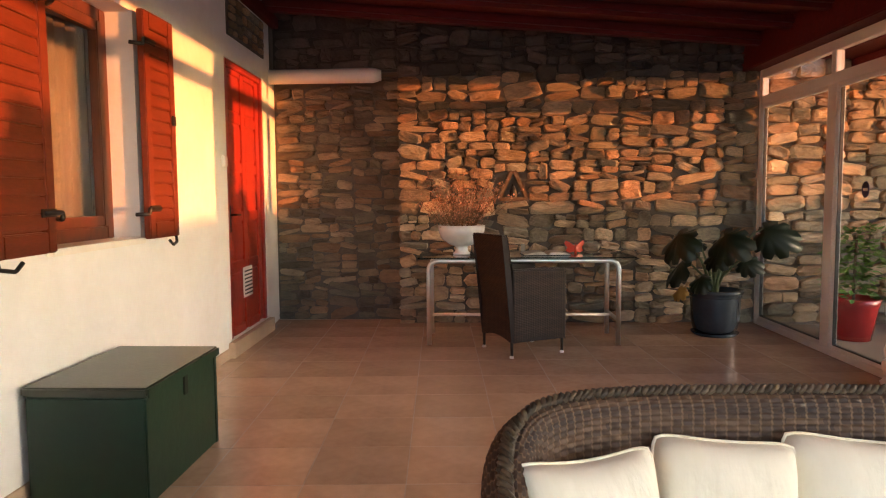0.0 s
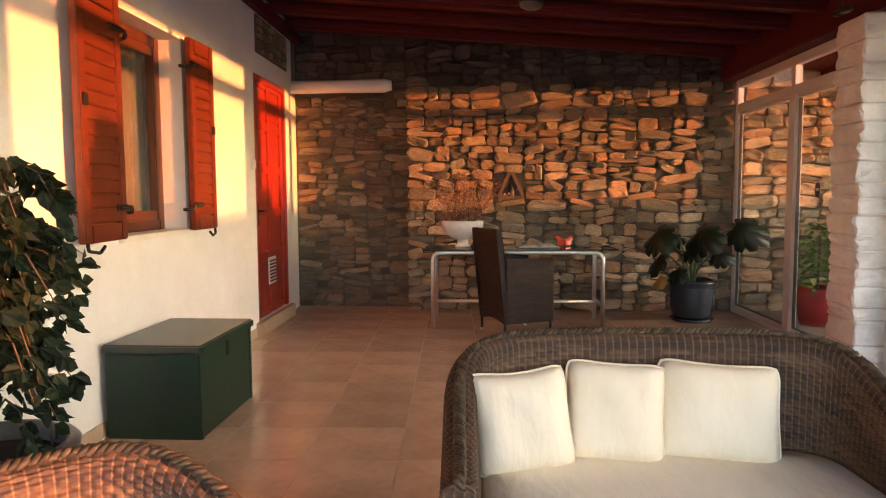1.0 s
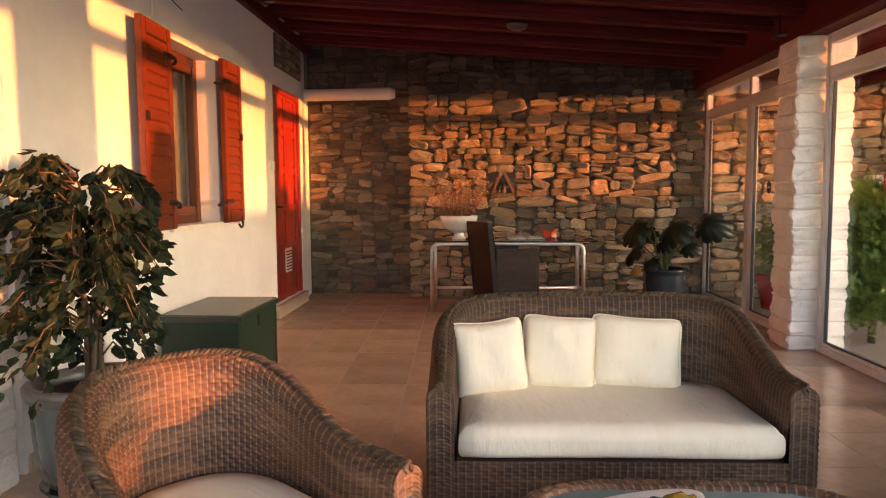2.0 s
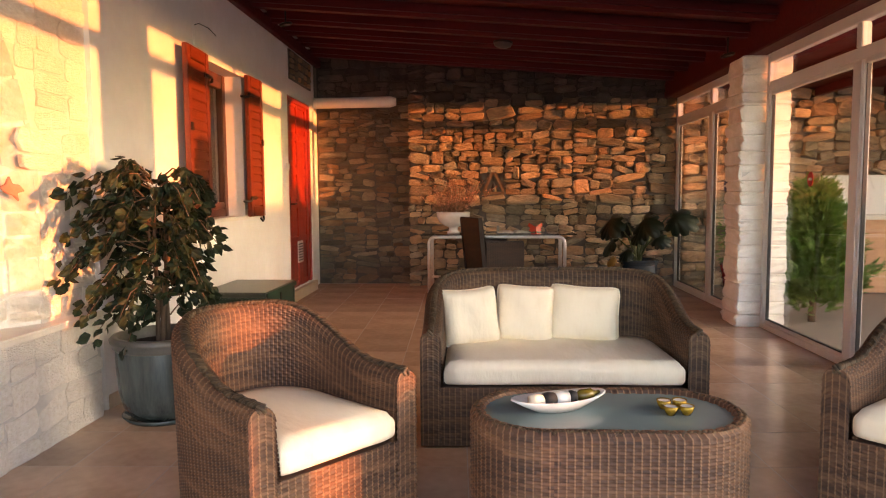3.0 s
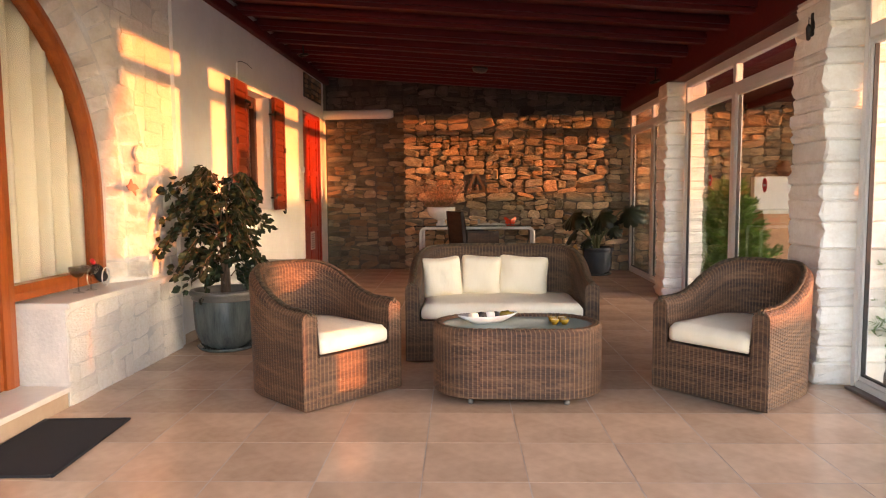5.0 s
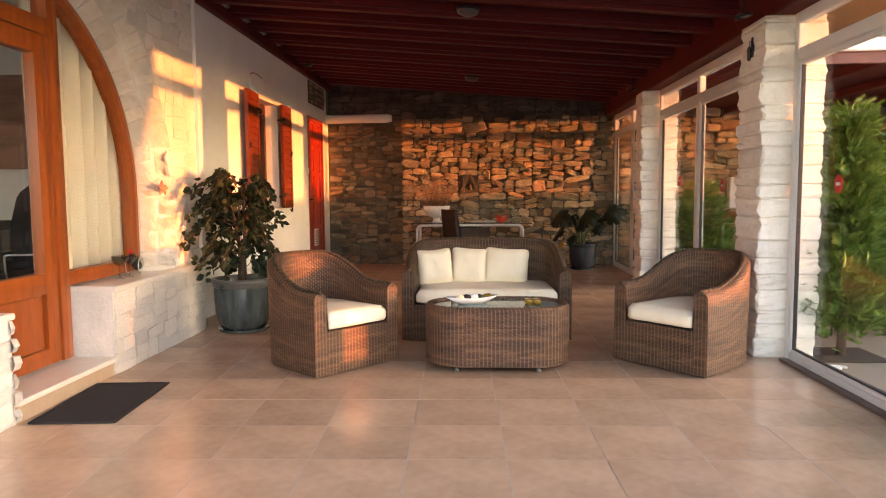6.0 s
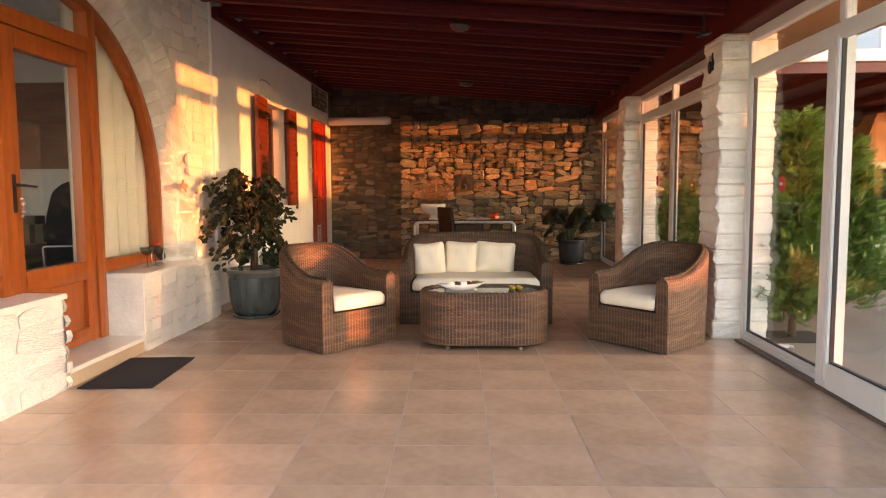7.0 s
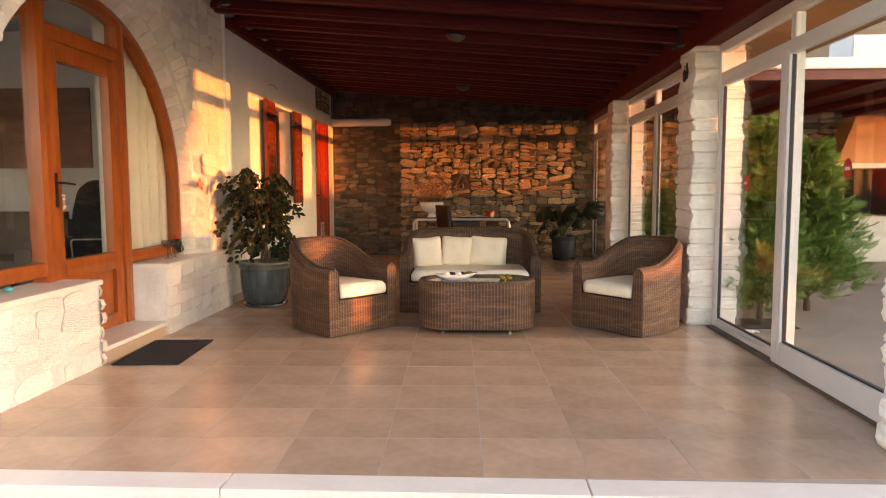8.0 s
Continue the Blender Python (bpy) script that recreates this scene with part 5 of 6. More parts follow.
# ---- court beyond the glazing ----
CONIFER = mat("thuja_foliage", (0.135, 0.245, 0.026), 0.7, second=(0.060, 0.135, 0.018), scale=6, random_amount=0.35, island=True)
def conifer(x, y, h, r, seed):
    th = tagged(empty("conifer", pose(x, y, -0.02)), "young feathery green conifer in the paved court", "tree", group="court conifers")
    rng = random.Random(seed)
    part("trunk", tube([(0, 0, 0), (0.01, 0, 0.4), (0.0, 0.01, h * .95)], [0.035, 0.03, 0.006], 8), BARK, th, smooth=True)
    bm = bmesh.new()
    for k in range(150):
        f = (k + rng.random()) / 150
        z = 0.16 + (h - 0.34) * f ** 1.15
        rad = r * ((1 - f) ** 0.8 * rng.uniform(0.72, 1.12) * (0.78 + 0.22 * min(1, f / 0.15))) + 0.05
        a = k * 2.39996 + rng.uniform(-.5, .5)
        out = Vector((math.cos(a), math.sin(a), 0))
        lift = rng.uniform(0.25, 0.6) * rad + 0.05
        for j in range(26):
            t0 = 0.15 + 0.85 * (j + rng.random()) / 26
            width = 0.085 * (1.05 - t0 * 0.8) + 0.02
            q = Vector((0, 0, z)) + out * rad * t0 + Vector((rng.gauss(0, width * .6), rng.gauss(0, width * .6), lift * t0 ** 1.6 + rng.gauss(0, width * .5)))
            d = (out * 0.9 + Vector((rng.gauss(0, .35), rng.gauss(0, .35), 0.5 + rng.gauss(0, .25)))).normalized()
            s_ = d.cross(Vector((rng.gauss(0, 1), rng.gauss(0, 1), rng.gauss(0, 1)))).normalized()
            ln = rng.uniform(.075, .13)
            for m_ in range(11):
                t, sd = m_ / 11, (1 if m_ % 2 else -1)
                b0 = q + d * ln * t
                e0 = b0 + (d * 0.9 + s_ * sd * (1 - t * .6)).normalized() * ln * (0.44 - 0.25 * t)
                w_ = d.cross(s_) * 0.003 + d * 0.0085
                bm.faces.new([bm.verts.new(c) for c in (b0 - w_, b0 + w_, e0 + w_ * .3, e0 - w_ * .3)])
    part("crown", bm, CONIFER, th, "feathery yellow-green sprays")
conifer(3.52, 0.68, 1.90, 0.38, 1)
conifer(4.28, 1.42, 1.76, 0.58, 2)
conifer(3.68, 4.45, 1.42, 0.48, 3)
tagged(part("planting_bed", box((3.30, 0.46, -0.019), (3.78, 0.92, -0.012)), SOIL), "small square of dark soil around the conifer", "soil", kind="structure")
hose = tagged(part("hose_end", tube([(0.06 * math.cos(q), 0.04 * math.sin(q), 0.012 + 0.01 * q / 6) for q in [k * .4 for k in range(13)]], 0.010, 8), WHITEV, smooth=True), "short curl of white hose lying on the paving", "hose")
hose.location = (3.29, 0.27, -0.02)
# the orange of the sunlight is put into this plaster colour
HOOD = mat("sun_tinted_render", (0.55, 0.30, 0.16), 0.85, second=(0.46, 0.24, 0.13), scale=3)
BLACKEN = mat("soot_shade_black", (0.012, 0.010, 0.010), 0.95)
fp = tagged(empty("outdoor_fireplace", pose(7.62, BACK - 0.02, 0)), "outdoor fireplace with a tapering hood, sunlit orange in its colour", "fireplace")
bm = bmesh.new()
lo = [bm.verts.new(p) for p in ((-0.75, -0.75, 1.62), (0.75, -0.75, 1.62), (0.75, 0, 1.62), (-0.75, 0, 1.62))]
hi = [bm.verts.new(p) for p in ((-0.25, -0.35, 2.44), (0.25, -0.35, 2.44), (0.25, 0, 2.44), (-0.25, 0, 2.44))]
bm.faces.new(hi)
bm.faces.new(lo[::-1])
for i in range(4):
    bm.faces.new((lo[i], lo[(i + 1) % 4], hi[(i + 1) % 4], hi[i]))
part("hood", bm, HOOD, fp)
part("mantel", box((-0.82, -0.80, 1.54), (0.82, 0, 1.62), 0.01), MARBLE, fp)
for sx in (-1, 1):
    part("cheek", box((sx * 0.68 - .09, -0.72, 0), (sx * 0.68 + .09, 0, 1.538), 0.01), HOOD, fp)
part("hearth", box((-0.589, -0.78, 0), (0.589, 0, 0.75), 0.01), MARBLE, fp)
part("firebox", box((-0.589, -0.06, 0.752), (0.589, 0, 1.538)), BLACKEN, fp, "soot-black firebox")
ct = tagged(empty("built_counter", pose(5.55, BACK - 0.02, 0)), "white rendered outdoor kitchen counter", "counter")
part("body", box((-0.75, -0.58, 0), (0.75, 0, 0.88), 0.01), HOOD, ct)
part("worktop", box((-0.78, -0.62, 0.882), (0.78, 0, 0.93), 0.008), MARBLE, ct)
part("splashback", box((-0.72, -0.14, 0.932), (0.72, 0, 1.42), 0.01), PLASTER, ct, "white rendered splashback")
vs = tagged(part("clay_vase", lathe([(0.001, 0), (0.07, 0), (0.13, 0.09), (0.12, 0.16), (0.05, 0.20), (0.06, 0.23), (0.04, 0.23), (0.001, 0.05)], 24), mat("brown_clay", (0.20, 0.09, 0.05), 0.7), smooth=True), "round brown clay vase on the white splashback", "vase")
vs.location = (5.3, BACK - 0.09, 1.422)
# tan boards; the golden sun glow on them is part of the colour
SOFFIT = mat("sun_glow_pine_boards", (0.46, 0.25, 0.10), 0.5, second=(0.34, 0.17, 0.065), scale=4, stretch=(0.5, 6, 6), bump=0.1)
for k in range(14):
    ya = FRONT - 0.5 + k * 0.404
    q = prism([(RIGHT + 0.505, roof_z(RIGHT + 0.505)), (4.35, roof_z(4.35)), (4.35, roof_z(4.35) + 0.03), (RIGHT + 0.505, roof_z(RIGHT + 0.505) + 0.03)], "y", ya, ya + 0.40)
    if k == 0:
        eave = tagged(part("eave", q, SOFFIT), "tan pine boards under the outer eave, sun glow in their colour", "eave", kind="structure")
    else:
        part("board", q, SOFFIT, eave)
pr = tagged(empty("court_roof"), "dark timber court roof with a red fascia", "roof", kind="structure")
part("deck", box((3.62, 2.50, 2.53), (10.5, BACK + 0.05, 2.60)), REDWOOD, pr)
part("fascia", box((3.62, 2.45, 2.425), (10.5, 2.498, 2.535), 0.005), SHUTTER, pr, "orange-red timber fascia")
part("coping", box((3.60, 2.40, 2.537), (10.5, 2.496, 2.66), 0.01), PLASTER, pr, "white rendered roof edge")
for k in range(8):
    part("rafter", box((3.9 + k * .85, 2.50, 2.43), (3.99 + k * .85, BACK, 2.528), .005), REDWOOD, pr)
tagged(part("chimney", box((5.75, 3.6, 2.60), (6.35, 4.2, 3.16), 0.02), PLASTER), "white rendered chimney block above the court roof", "chimney")
rp = tagged(empty("red_plant_pot", pose(3.62, 6.15, -0.019)), "red glazed pot with a leafy shrub in the court", "plant pot")
part("body", lathe([(0.001, 0), (0.15, 0), (0.20, 0.30), (0.22, 0.36), (0.20, 0.37), (0.19, 0.33), (0.001, 0.32)], 32), mat("red_glaze", (0.40, 0.02, 0.02), 0.25, second=(0.30, 0.015, 0.015)), rp, smooth=True)
bm = bmesh.new()
rng = random.Random(8)
for k in range(420):
    a, z, r_ = rng.uniform(0, 6.283), rng.uniform(0.36, 1.0), rng.uniform(0.02, 0.24)
    q = Vector((r_ * math.cos(a), r_ * math.sin(a), z))
    leaf(bm, q, Vector((math.cos(a), math.sin(a), rng.uniform(-.5, .6))), Vector((-math.sin(a), math.cos(a), rng.gauss(0, .4))), .07, .022)
sh = tagged(part("leafy_shrub", bm, CONIFER), "leafy green shrub growing in the red pot", "plant")
sh.location = (3.62, 6.15, -0.019)
part("stem", tube([(0, 0, 0.31), (0.01, 0, 0.9)], 0.012, 6), BARK, sh)
# unseen wall added to block the sun, with a low slot left open
bm = box((13.0, -14, -0.16), (13.25, -3.601, 3.4))
box((13.0, -3.6, 0.6), (13.25, -2.99, 3.4), bm=bm)
tagged(part("sun_block_southeast", bm, PLASTER), "unseen white wall added to keep sun off the south pane", "wall", kind="structure")
# unseen low wall added to cut off the sunlight near the ground
bm = box((13.0, -2.029, -0.16), (13.25, BACK, 1.20))
box((13.0, -3.15, -0.16), (13.25, -2.03, 0.55), bm=bm)
tagged(part("sun_block_east", bm, PLASTER), "unseen low white wall added to cut the sun near the ground", "wall", kind="structure")

# wooded hill far behind the court
HILL = mat("scrub_hill", (0.075, 0.075, 0.045), 0.95, second=(0.13, 0.11, 0.075), scale=0.25)
bm = bmesh.new()
gx, gy = 60, 16
grid = []
for i in range(gx + 1):
    row_ = []
    for k in range(gy + 1):
        x, y = -50 + 160 * i / gx, 26 + 60 * k / gy
        z = -0.5 + 27 * math.sin(min(1, k / gy * 1.15) * math.pi / 2) * (0.75 + 0.25 * math.sin(x * 0.05 + 1)) + 1.2 * noise.noise(Vector((x * .12, y * .12, 0)))
        row_.append(bm.verts.new((x, y, z if k else -0.5)))
    grid.append(row_)
for i in range(gx):
    for k in range(gy):
        bm.faces.new((grid[i][k], grid[i + 1][k], grid[i + 1][k + 1], grid[i][k + 1]))
tagged(part("backdrop", bm, HILL, smooth=True), "distant dry scrub hillside", "hill", kind="structure")
lamp_ = tagged(empty("pillar_lantern", pose(2.822, 0.72, 2.20) @ Matrix.Diagonal((0.55, 0.6, 0.9, 1))), "small black iron lantern on the stone pillar", "lantern")
part("back_plate", box((0.0, -0.025, -0.03), (0.03, 0.025, 0.13), 0.004), DARKMETAL, lamp_)
part("body", lathe([(0.001, -0.06), (0.022, -0.05), (0.032, 0.03), (0.012, 0.055), (0.001, 0.06)], 8), DARKMETAL, lamp_).location = (-0.03, 0, 0.0)
part("arm", tube([(0.0, 0, 0.09), (-0.03, 0, 0.10), (-0.03, 0, 0.05)], 0.005, 6), DARKMETAL, lamp_)

# ---- pillars, stones and tiles ----
def stone_mesh(name, seed, material, rough=1.0, n=9):
    """A unit stone: one wide, one high, front towards -y, dome 1 deep."""
    rng = random.Random(seed)
    bm = bmesh.new()
    out = []
    for i in range(n):
        q = 2 * math.pi * (i + 0.5) / n
        c, s_ = math.cos(q), math.sin(q)
        e = rng.uniform(0.26, 0.58)
        x, z = 0.5 * math.copysign(abs(c) ** e, c), 0.5 * math.copysign(abs(s_) ** e, s_)
        out.append((x * (1 - rng.uniform(-.03, .20) * rough), z * (1 - rng.uniform(-.05, .30) * rough)))
    rings = []
    tx, tz = rng.uniform(-.38, .38) * rough, rng.uniform(-.30, .30) * rough
    for k, d in ((1.0, 0.6), (0.99, -0.74), (0.955, -0.94), (0.70, -1.0)):
        rings.append([bm.verts.new((x * k, d * (1 + (tx * x + tz * z) * (d < 0)) + (rng.uniform(-.10, .10) * rough if d < 0 else 0), z * k)) for x, z in out])
    for p, q in zip(rings, rings[1:]):
        for i in range(n):
            bm.faces.new((p[i], q[i], q[(i + 1) % n], p[(i + 1) % n]))
    c = bm.verts.new((rng.uniform(-.1, .1), -1.0 + rng.uniform(-.1, .1) * rough, rng.uniform(-.1, .1)))
    for i in range(n):
        bm.faces.new((rings[-1][i], c, rings[-1][(i + 1) % n]))
    bmesh.ops.recalc_face_normals(bm, faces=bm.faces)
    return mesh_of(name, bm, material)

def pack(u0, u1, v0, v1, rng, wmax, hmax, wmin, hmin):
    """Cuts a rectangle into uneven, mostly broad pieces."""
    stack, out = [(u0, u1, v0, v1)], []
    while stack:
        a, b, c, d = stack.pop()
        w, h = b - a, d - c
        tw, thh = rng.uniform(wmin * 1.5, wmax), rng.uniform(hmin * 1.5, hmax)
        if w > tw * 1.25 and (w / wmax > h / hmax or h <= thh * 1.2):
            m_ = a + w * rng.uniform(.36, .64)
            stack += [(a, m_, c, d), (m_, b, c, d)]
        elif h > thh * 1.2:
            m_ = c + h * rng.uniform(.36, .64)
            stack += [(a, b, c, m_), (a, b, m_, d)]
        else:
            out.append((a, b, c, d))
    return out

SCHIST = [stone_mesh("stone", 100 + i, DARKSTONE) for i in range(18)]
LIME = [stone_mesh("stone", 200 + i, PALESTONE, 0.85) for i in range(14)]

def joined(name, rows, material, parent):
    """Many stones in one mesh: rows of (unit mesh, matrix)."""
    V, F, base = [], [], 0
    for me, m_ in rows:
        co = np.empty(len(me.vertices) * 3)
        me.vertices.foreach_get("co", co)
        co = co.reshape(-1, 3) @ np.array(m_.to_3x3()).T + np.array(m_.translation)
        V += co.tolist()
        F += [[base + i for i in p.vertices] for p in me.polygons]
        base += len(me.vertices)
    me = bpy.data.meshes.new(name)
    me.from_pydata(V, [], F)
    me.materials.append(material)
    ob = new(name, me)
    ob.parent = parent
    ob["kind"] = "stuff"
    return ob

# top courses: dark rock, with the shade under the beams in its colour
SHADESLATE = mat("shaded_slate", (0.085, 0.068, 0.058), 0.85, second=(0.038, 0.032, 0.028), scale=6, bump=1.0, bump_scale=12, random_amount=0.5, island=True, relief=0.02)
SHADEJOINT = mat("shaded_earth_joint", (0.05, 0.042, 0.036), 0.95, scale=6, bump=0.5)
DARKSTONE_MANY = mat("schist_rest", (0.58, 0.44, 0.31), 0.85, second=(0.26, 0.21, 0.16), scale=5, bump=1.0, bump_scale=14, random_amount=0.35, stretch=(1, 1, 2.0), tints=SCHIST_TINTS, relief=0.03, island=True)
rng = random.Random(21)
# recess stones: flatter than the rest, and darkened for the shade of the recess
SHADESCHIST = mat("flat_shaded_schist", (0.30, 0.235, 0.17), 0.85, second=(0.15, 0.125, 0.10), scale=5, bump=1.0, bump_scale=14, random_amount=0.40, stretch=(1, 1, 2.4), tints=SCHIST_TINTS, relief=0.03, island=True)
near, far, slate, flat = [], [], [], []
for (a, b, c, d) in pack(LEFT - 0.06, NICHE_X, 0.0, 2.48, rng, 0.36, 0.13, 0.08, 0.035) + pack(LEFT + 0.02, NICHE_X, 2.48, 3.02, rng, 0.46, 0.20, 0.08, 0.04) + pack(NICHE_X - 0.01, RIGHT, 0.0, 3.02, rng, 0.40, 0.175, 0.08, 0.04) + pack(RIGHT + 0.1, 9.6, 0.0, 2.55, rng, 0.42, 0.19, 0.14, 0.07):
    cx, cz = (a + b) / 2, (c + d) / 2
    if cz > roof_z(cx) - 0.02 and cx < RIGHT:
        continue
    if 0.56 < cx < 0.81 and 1.24 < cz < 1.51:
        continue
    if cx < -0.60 and 2.35 < cz < 2.48:
        continue
    depth = rng.uniform(0.05, 0.078) + (0.026 if cx > NICHE_X else 0)
    back_y = BACK + 0.07 + (NICHE_D if cx < NICHE_X and cz < 2.48 else 0)
    m_ = Matrix.Translation((cx, back_y, cz)) @ Euler((rng.gauss(0, .05), rng.gauss(0, .13), rng.gauss(0, .07))).to_matrix().to_4x4() @ Matrix.Diagonal(((b - a) * 1.05, depth, (d - c) * 1.05, 1))
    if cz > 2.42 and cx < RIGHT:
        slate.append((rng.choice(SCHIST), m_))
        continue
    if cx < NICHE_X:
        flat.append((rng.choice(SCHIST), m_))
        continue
    (near if cx < RIGHT and 0.80 < cz < 2.42 and -0.5 < cx else far).append((rng.choice(SCHIST), m_))
for me, m_ in near[:300]:
    ob = new("stone", me)
    ob.parent = wall_b
    ob.matrix_basis = m_
joined("stone_rest", near[300:] + far, DARKSTONE_MANY, wall_b)
joined("flat_stone", flat, SHADESCHIST, wall_b)
wall_t = tagged(part("wall_north_top", box((LEFT + 0.002, BACK + 0.030, 2.465), (RIGHT + 0.02, BACK + 0.034, 3.02)), SHADEJOINT), "slate courses at the wall top, darkened for shade under the beams", "wall", kind="structure")
joined("slate_stone", slate, SHADESLATE, wall_t)

# three slabs round a dark gap hold a small lantern
nich = tagged(empty("wall_niche", pose(0.69, BACK - 0.02, 1.255)), "triangular niche of three slabs in the stone wall", "niche", kind="structure")
# black plate puts the shade inside the gap into colour
part("niche_back", prism([(-0.11, 0.0), (0.11, 0.0), (0.0, 0.24)], "y", 0.06, 0.075), BLACKEN, nich)
for pts in ([(-0.15, -0.01), (-0.11, -0.01), (0.01, 0.24), (-0.03, 0.25)], [(0.15, -0.01), (0.11, -0.01), (-0.01, 0.24), (0.03, 0.25)], [(-0.13, -0.05), (0.15, -0.04), (0.14, -0.012), (-0.14, -0.012)]):
    part("slab", prism(pts, "y", -0.012, 0.07, 0.004), BARK, nich)
lan = tagged(empty("small_lantern", pose(0.69, BACK - 0.005, 1.247)), "tiny black lantern standing in the wall niche", "lantern")
part("body", lathe([(0.001, 0), (0.04, 0), (0.035, 0.06), (0.02, 0.09), (0.006, 0.12), (0.001, 0.125)], 12), DARKMETAL, lan)

# pale stones on the arch wall, ledges and pillars
def face_x(rows, x, parent, depth, keep):
    for (a, b, c, d) in rows:
        cy, cz = (a + b) / 2, (c + d) / 2
        if not keep(cy, cz, (b - a) / 2, (d - c) / 2):
            continue
        ob = new("stone", rng.choice(LIME))
        ob.parent = parent
        ob.matrix_basis = Matrix.Translation((x, cy, cz)) @ Euler((0, 0, math.pi / 2)).to_matrix().to_4x4() @ Euler((rng.gauss(0, .02), rng.gauss(0, .07), rng.gauss(0, .025))).to_matrix().to_4x4() @ Matrix.Diagonal(((b - a) * 1.11, rng.uniform(depth * .5, depth), (d - c) * 1.12, 1))
def outside_ring(y, z, hw, hh):
    r = AR + ring_w(math.atan2(z - AS, -(y - AC)) if z > AS else (0.0 if y < AC else math.pi))
    if z < AS:
        return abs(y - AC) - hw * .6 > r - 0.02
    return math.hypot(y - AC, z - AS) - min(hw, hh) * .6 > r - 0.01
face_x(pack(-2.95, y_a - 0.01, 0.62, 3.02, rng, 0.34, 0.17, 0.12, 0.07), XOUT - 0.006, wall_arch, 0.016, outside_ring)
face_x(pack(-0.055, 1.435, 0.0, 0.563, rng, 0.34, 0.18, 0.12, 0.07), LEFT + 0.026, bench_far, 0.013, lambda *a: True)
face_x(pack(-2.87, -1.07, 0.0, 0.563, rng, 0.40, 0.16, 0.16, 0.08), LEFT + 0.026, bench_near, 0.009, lambda *a: True)
for k in range(6):
    ob = new("stone", rng.choice(LIME))
    ob.parent = bench_near
    ob.matrix_basis = Matrix.Translation((LEFT - 0.05, -1.065, 0.047 + k * 0.094)) @ Euler((0, 0, math.pi)).to_matrix().to_4x4() @ Matrix.Diagonal((0.22 + rng.uniform(-.03, .03), 0.03 + rng.uniform(-.01, .015), 0.092, 1))
# uneven stones of the splayed ring, in two bands
def ring_pt(s_, f):
    total = 2 * (AS - 0.62) + math.pi * AR
    d = s_ * total
    if d < AS - 0.62:
        return (AC - AR - RING_NEAR * f, 0.62 + d)
    d -= AS - 0.62
    if d < math.pi * AR:
        q = d / AR
        r = AR + ring_w(q) * f
        return (AC - r * math.cos(q), AS + r * math.sin(q))
    return (AC + AR + RING * f, AS - (d - math.pi * AR))
for f0, f1 in ((0.01, 0.50), (0.51, 1.08)):
    s0 = 0.0
    while s0 < 0.995:
        s1 = min(1.0, s0 + rng.uniform(0.014, 0.034))
        fm, fa, fb = (f0 + f1) / 2 + rng.uniform(-.06, .06), f0 + rng.uniform(0, .06), f1 - rng.uniform(0, .07)
        bm = bmesh.new()
        cells = []
        gap = (s1 - s0) * 0.04
        for si, sa in enumerate((s0 + gap, (s0 + s1) / 2, s1 - gap)):
            col = []
            for fi, f in enumerate((fa, fm, fb)):
                y, z = ring_pt(sa + rng.uniform(-1, 1) * gap * 2 * (si != 1), f)
                lift = 0.006 + (0.012 if si == 1 and fi == 1 else 0) + rng.uniform(0, 0.007)
                col.append(bm.verts.new((XIN + (XOUT - XIN) * min(f, 1.0) + lift, y, z)))
            cells.append(col)
        for p, q in zip(cells, cells[1:]):
            for jj in range(2):
                bm.faces.new((p[jj], q[jj], q[jj + 1], p[jj + 1]))
        bmesh.ops.solidify(bm, geom=bm.faces[:], thickness=-0.014)
        part("stone", bm, PALESTONE, arch_reveal)
        s0 = s1

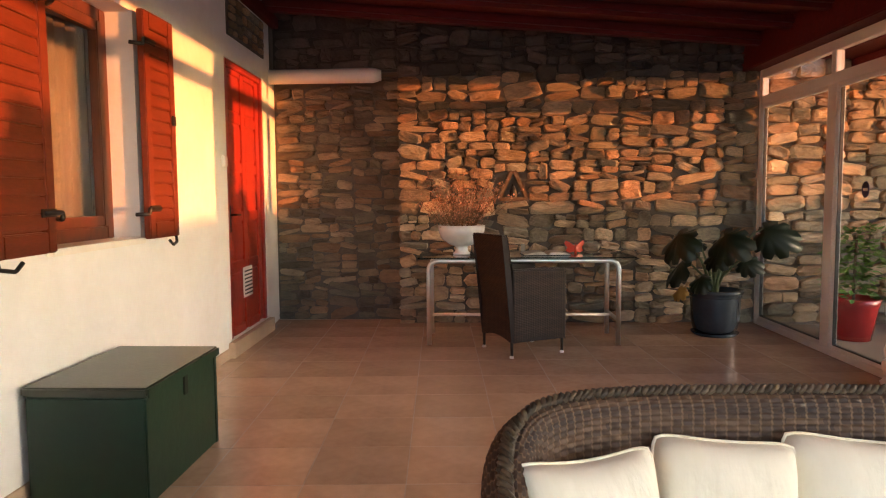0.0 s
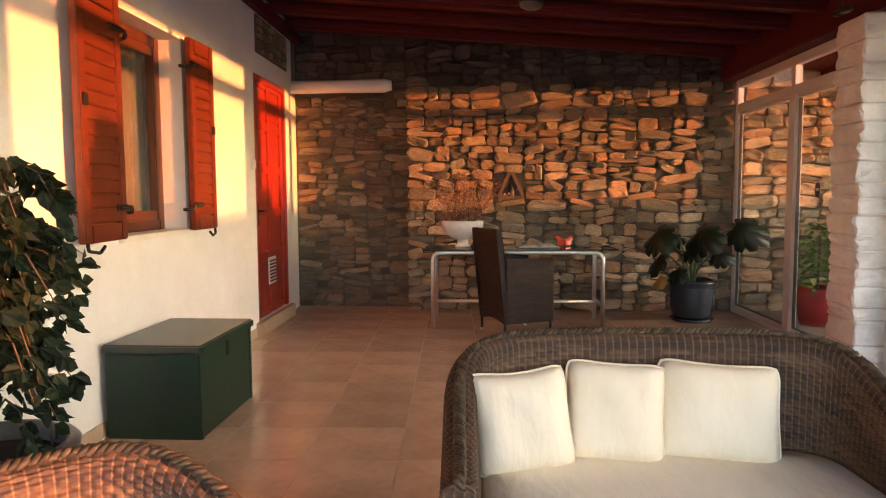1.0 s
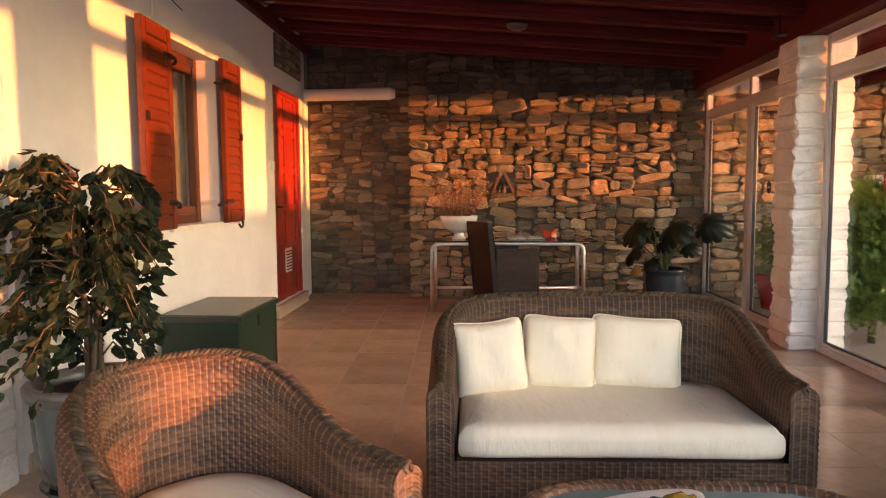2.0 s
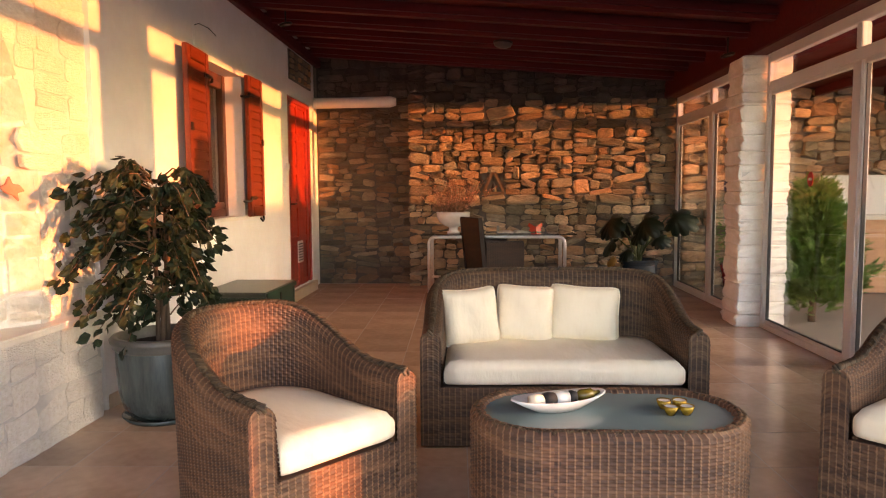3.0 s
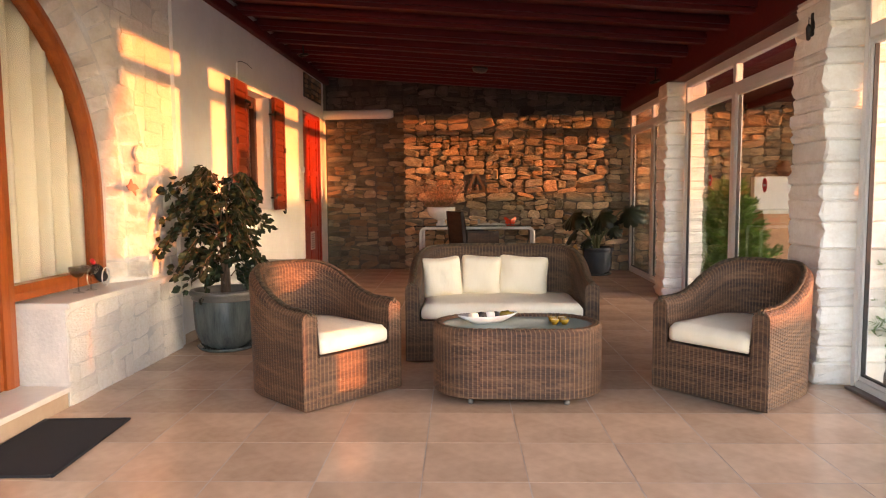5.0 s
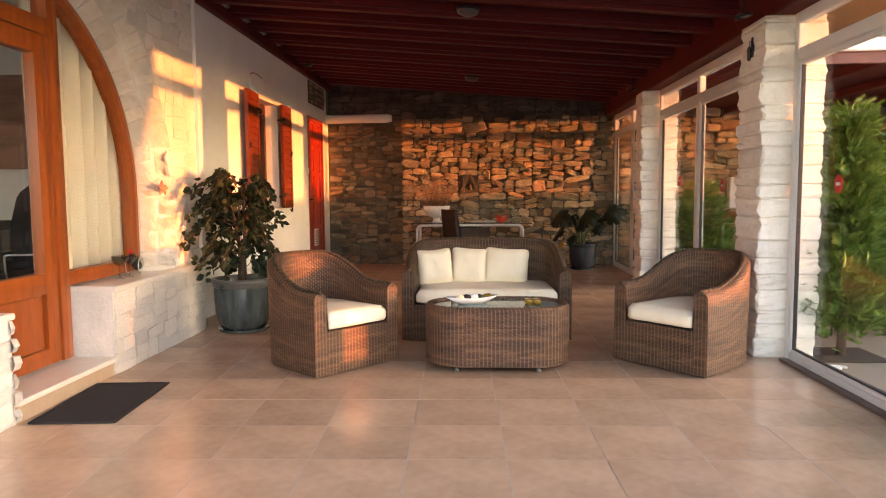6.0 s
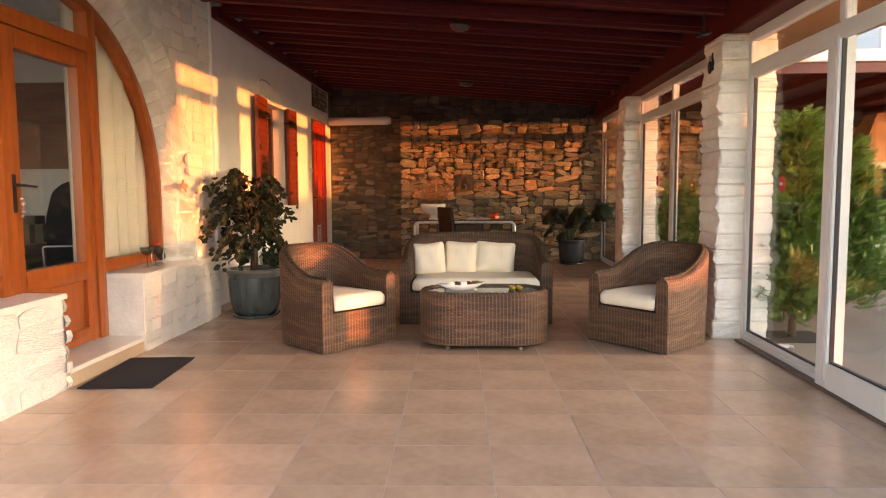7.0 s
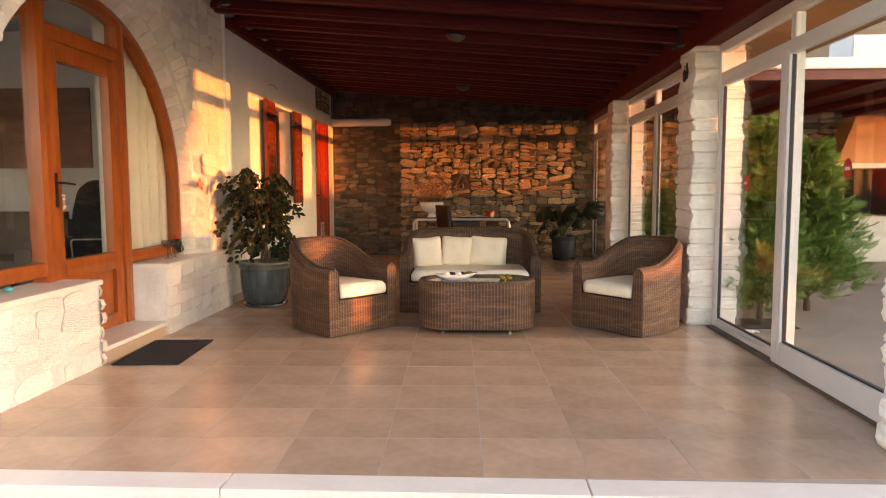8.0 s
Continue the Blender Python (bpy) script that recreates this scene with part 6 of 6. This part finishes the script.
def pillar(name, y0, y1, x0=2.825, x1=3.26, top=2.425):
    th = tagged(part(name, box((x0 + .025, y0 + .02, 0), (x1 - .015, y1 - .02, top)), PALEJOINT), "whitewashed rough stone pillar", "pillar", kind="structure")
    z = 0.002
    while z < top - 0.04:
        h = min(rng.uniform(0.09, 0.17), top - 0.002 - z)
        bm = box((x0 + rng.uniform(-.012, .010), y0 + rng.uniform(-.010, .012), z), (x1 + rng.uniform(-.008, .0), y1 + rng.uniform(-.012, .010), z + h * 0.997))
        bmesh.ops.subdivide_edges(bm, edges=bm.edges[:], cuts=2, use_grid_fill=True)
        for v in bm.verts:
            v.co += Vector((rng.uniform(-.009, .009), rng.uniform(-.009, .009), 0))
        bmesh.ops.bevel(bm, geom=[e for e in bm.edges if len(e.link_faces) == 2 and e.calc_face_angle(0) > 0.9], offset=0.012, segments=1, affect='EDGES')
        part("stone", bm, PALESTONE, th)
        z += h
    return th
pillar("pillar_north", 4.055, 4.415)
pillar("pillar_middle", 0.505, 0.955)
pillar("pillar_south", -2.72, -2.36, 2.825, 3.028, 0.80)

# dark stones on the house wall above the red door
patch = tagged(part("wall_stone_band", box((LEFT + .001, 5.50, 2.53), (LEFT + .012, 6.49, 2.86)), JOINT), "band of dark stones above the red door", "wall", kind="structure")
for (a, b, c, d) in pack(5.51, 6.48, 2.54, 2.85, rng, 0.22, 0.09, 0.10, 0.05):
    ob = new("stone", rng.choice(SCHIST))
    ob.parent = patch
    ob.matrix_basis = Matrix.Translation((LEFT + 0.008, (a + b) / 2, (c + d) / 2)) @ Euler((0, 0, math.pi / 2)).to_matrix().to_4x4() @ Matrix.Diagonal(((b - a) * .85, 0.02, (d - c) * .8, 1))

# floor tiles, laid a little askew to the walls
TW, SKEW = 0.45, radians(1.7)
tile_me = mesh_of("tile", box((-TW / 2 + .002, -TW / 2 + .002, -0.010), (TW / 2 - .002, TW / 2 - .002, 0.0015), 0.001), TILE)
grid = Matrix.Translation((0.509, -1.46, 0)) @ Matrix.Rotation(SKEW, 4, 'Z')
for row_i in range(-3, 20):
    for col in range(-6, 8):
        u, v, wd = (col + 0.5) * TW, (row_i + 0.5) * TW, TW
        p = grid @ Vector((u, v, 0))
        if p.x < LEFT - 0.2 or p.y > BACK + 0.3:
            continue
        over = p.x + TW / 2 - (RIGHT + 0.085)
        if over > TW - 0.03:
            continue
        if over > 0:
            wd, u = TW - over, u - over / 2
        ob = new("tile", tile_me)
        ob.parent = floor
        ob.matrix_basis = grid @ Matrix.Translation((u, v, rng.uniform(-.0006, .0006))) @ Matrix.Diagonal((wd / TW, 1, 1, 1))
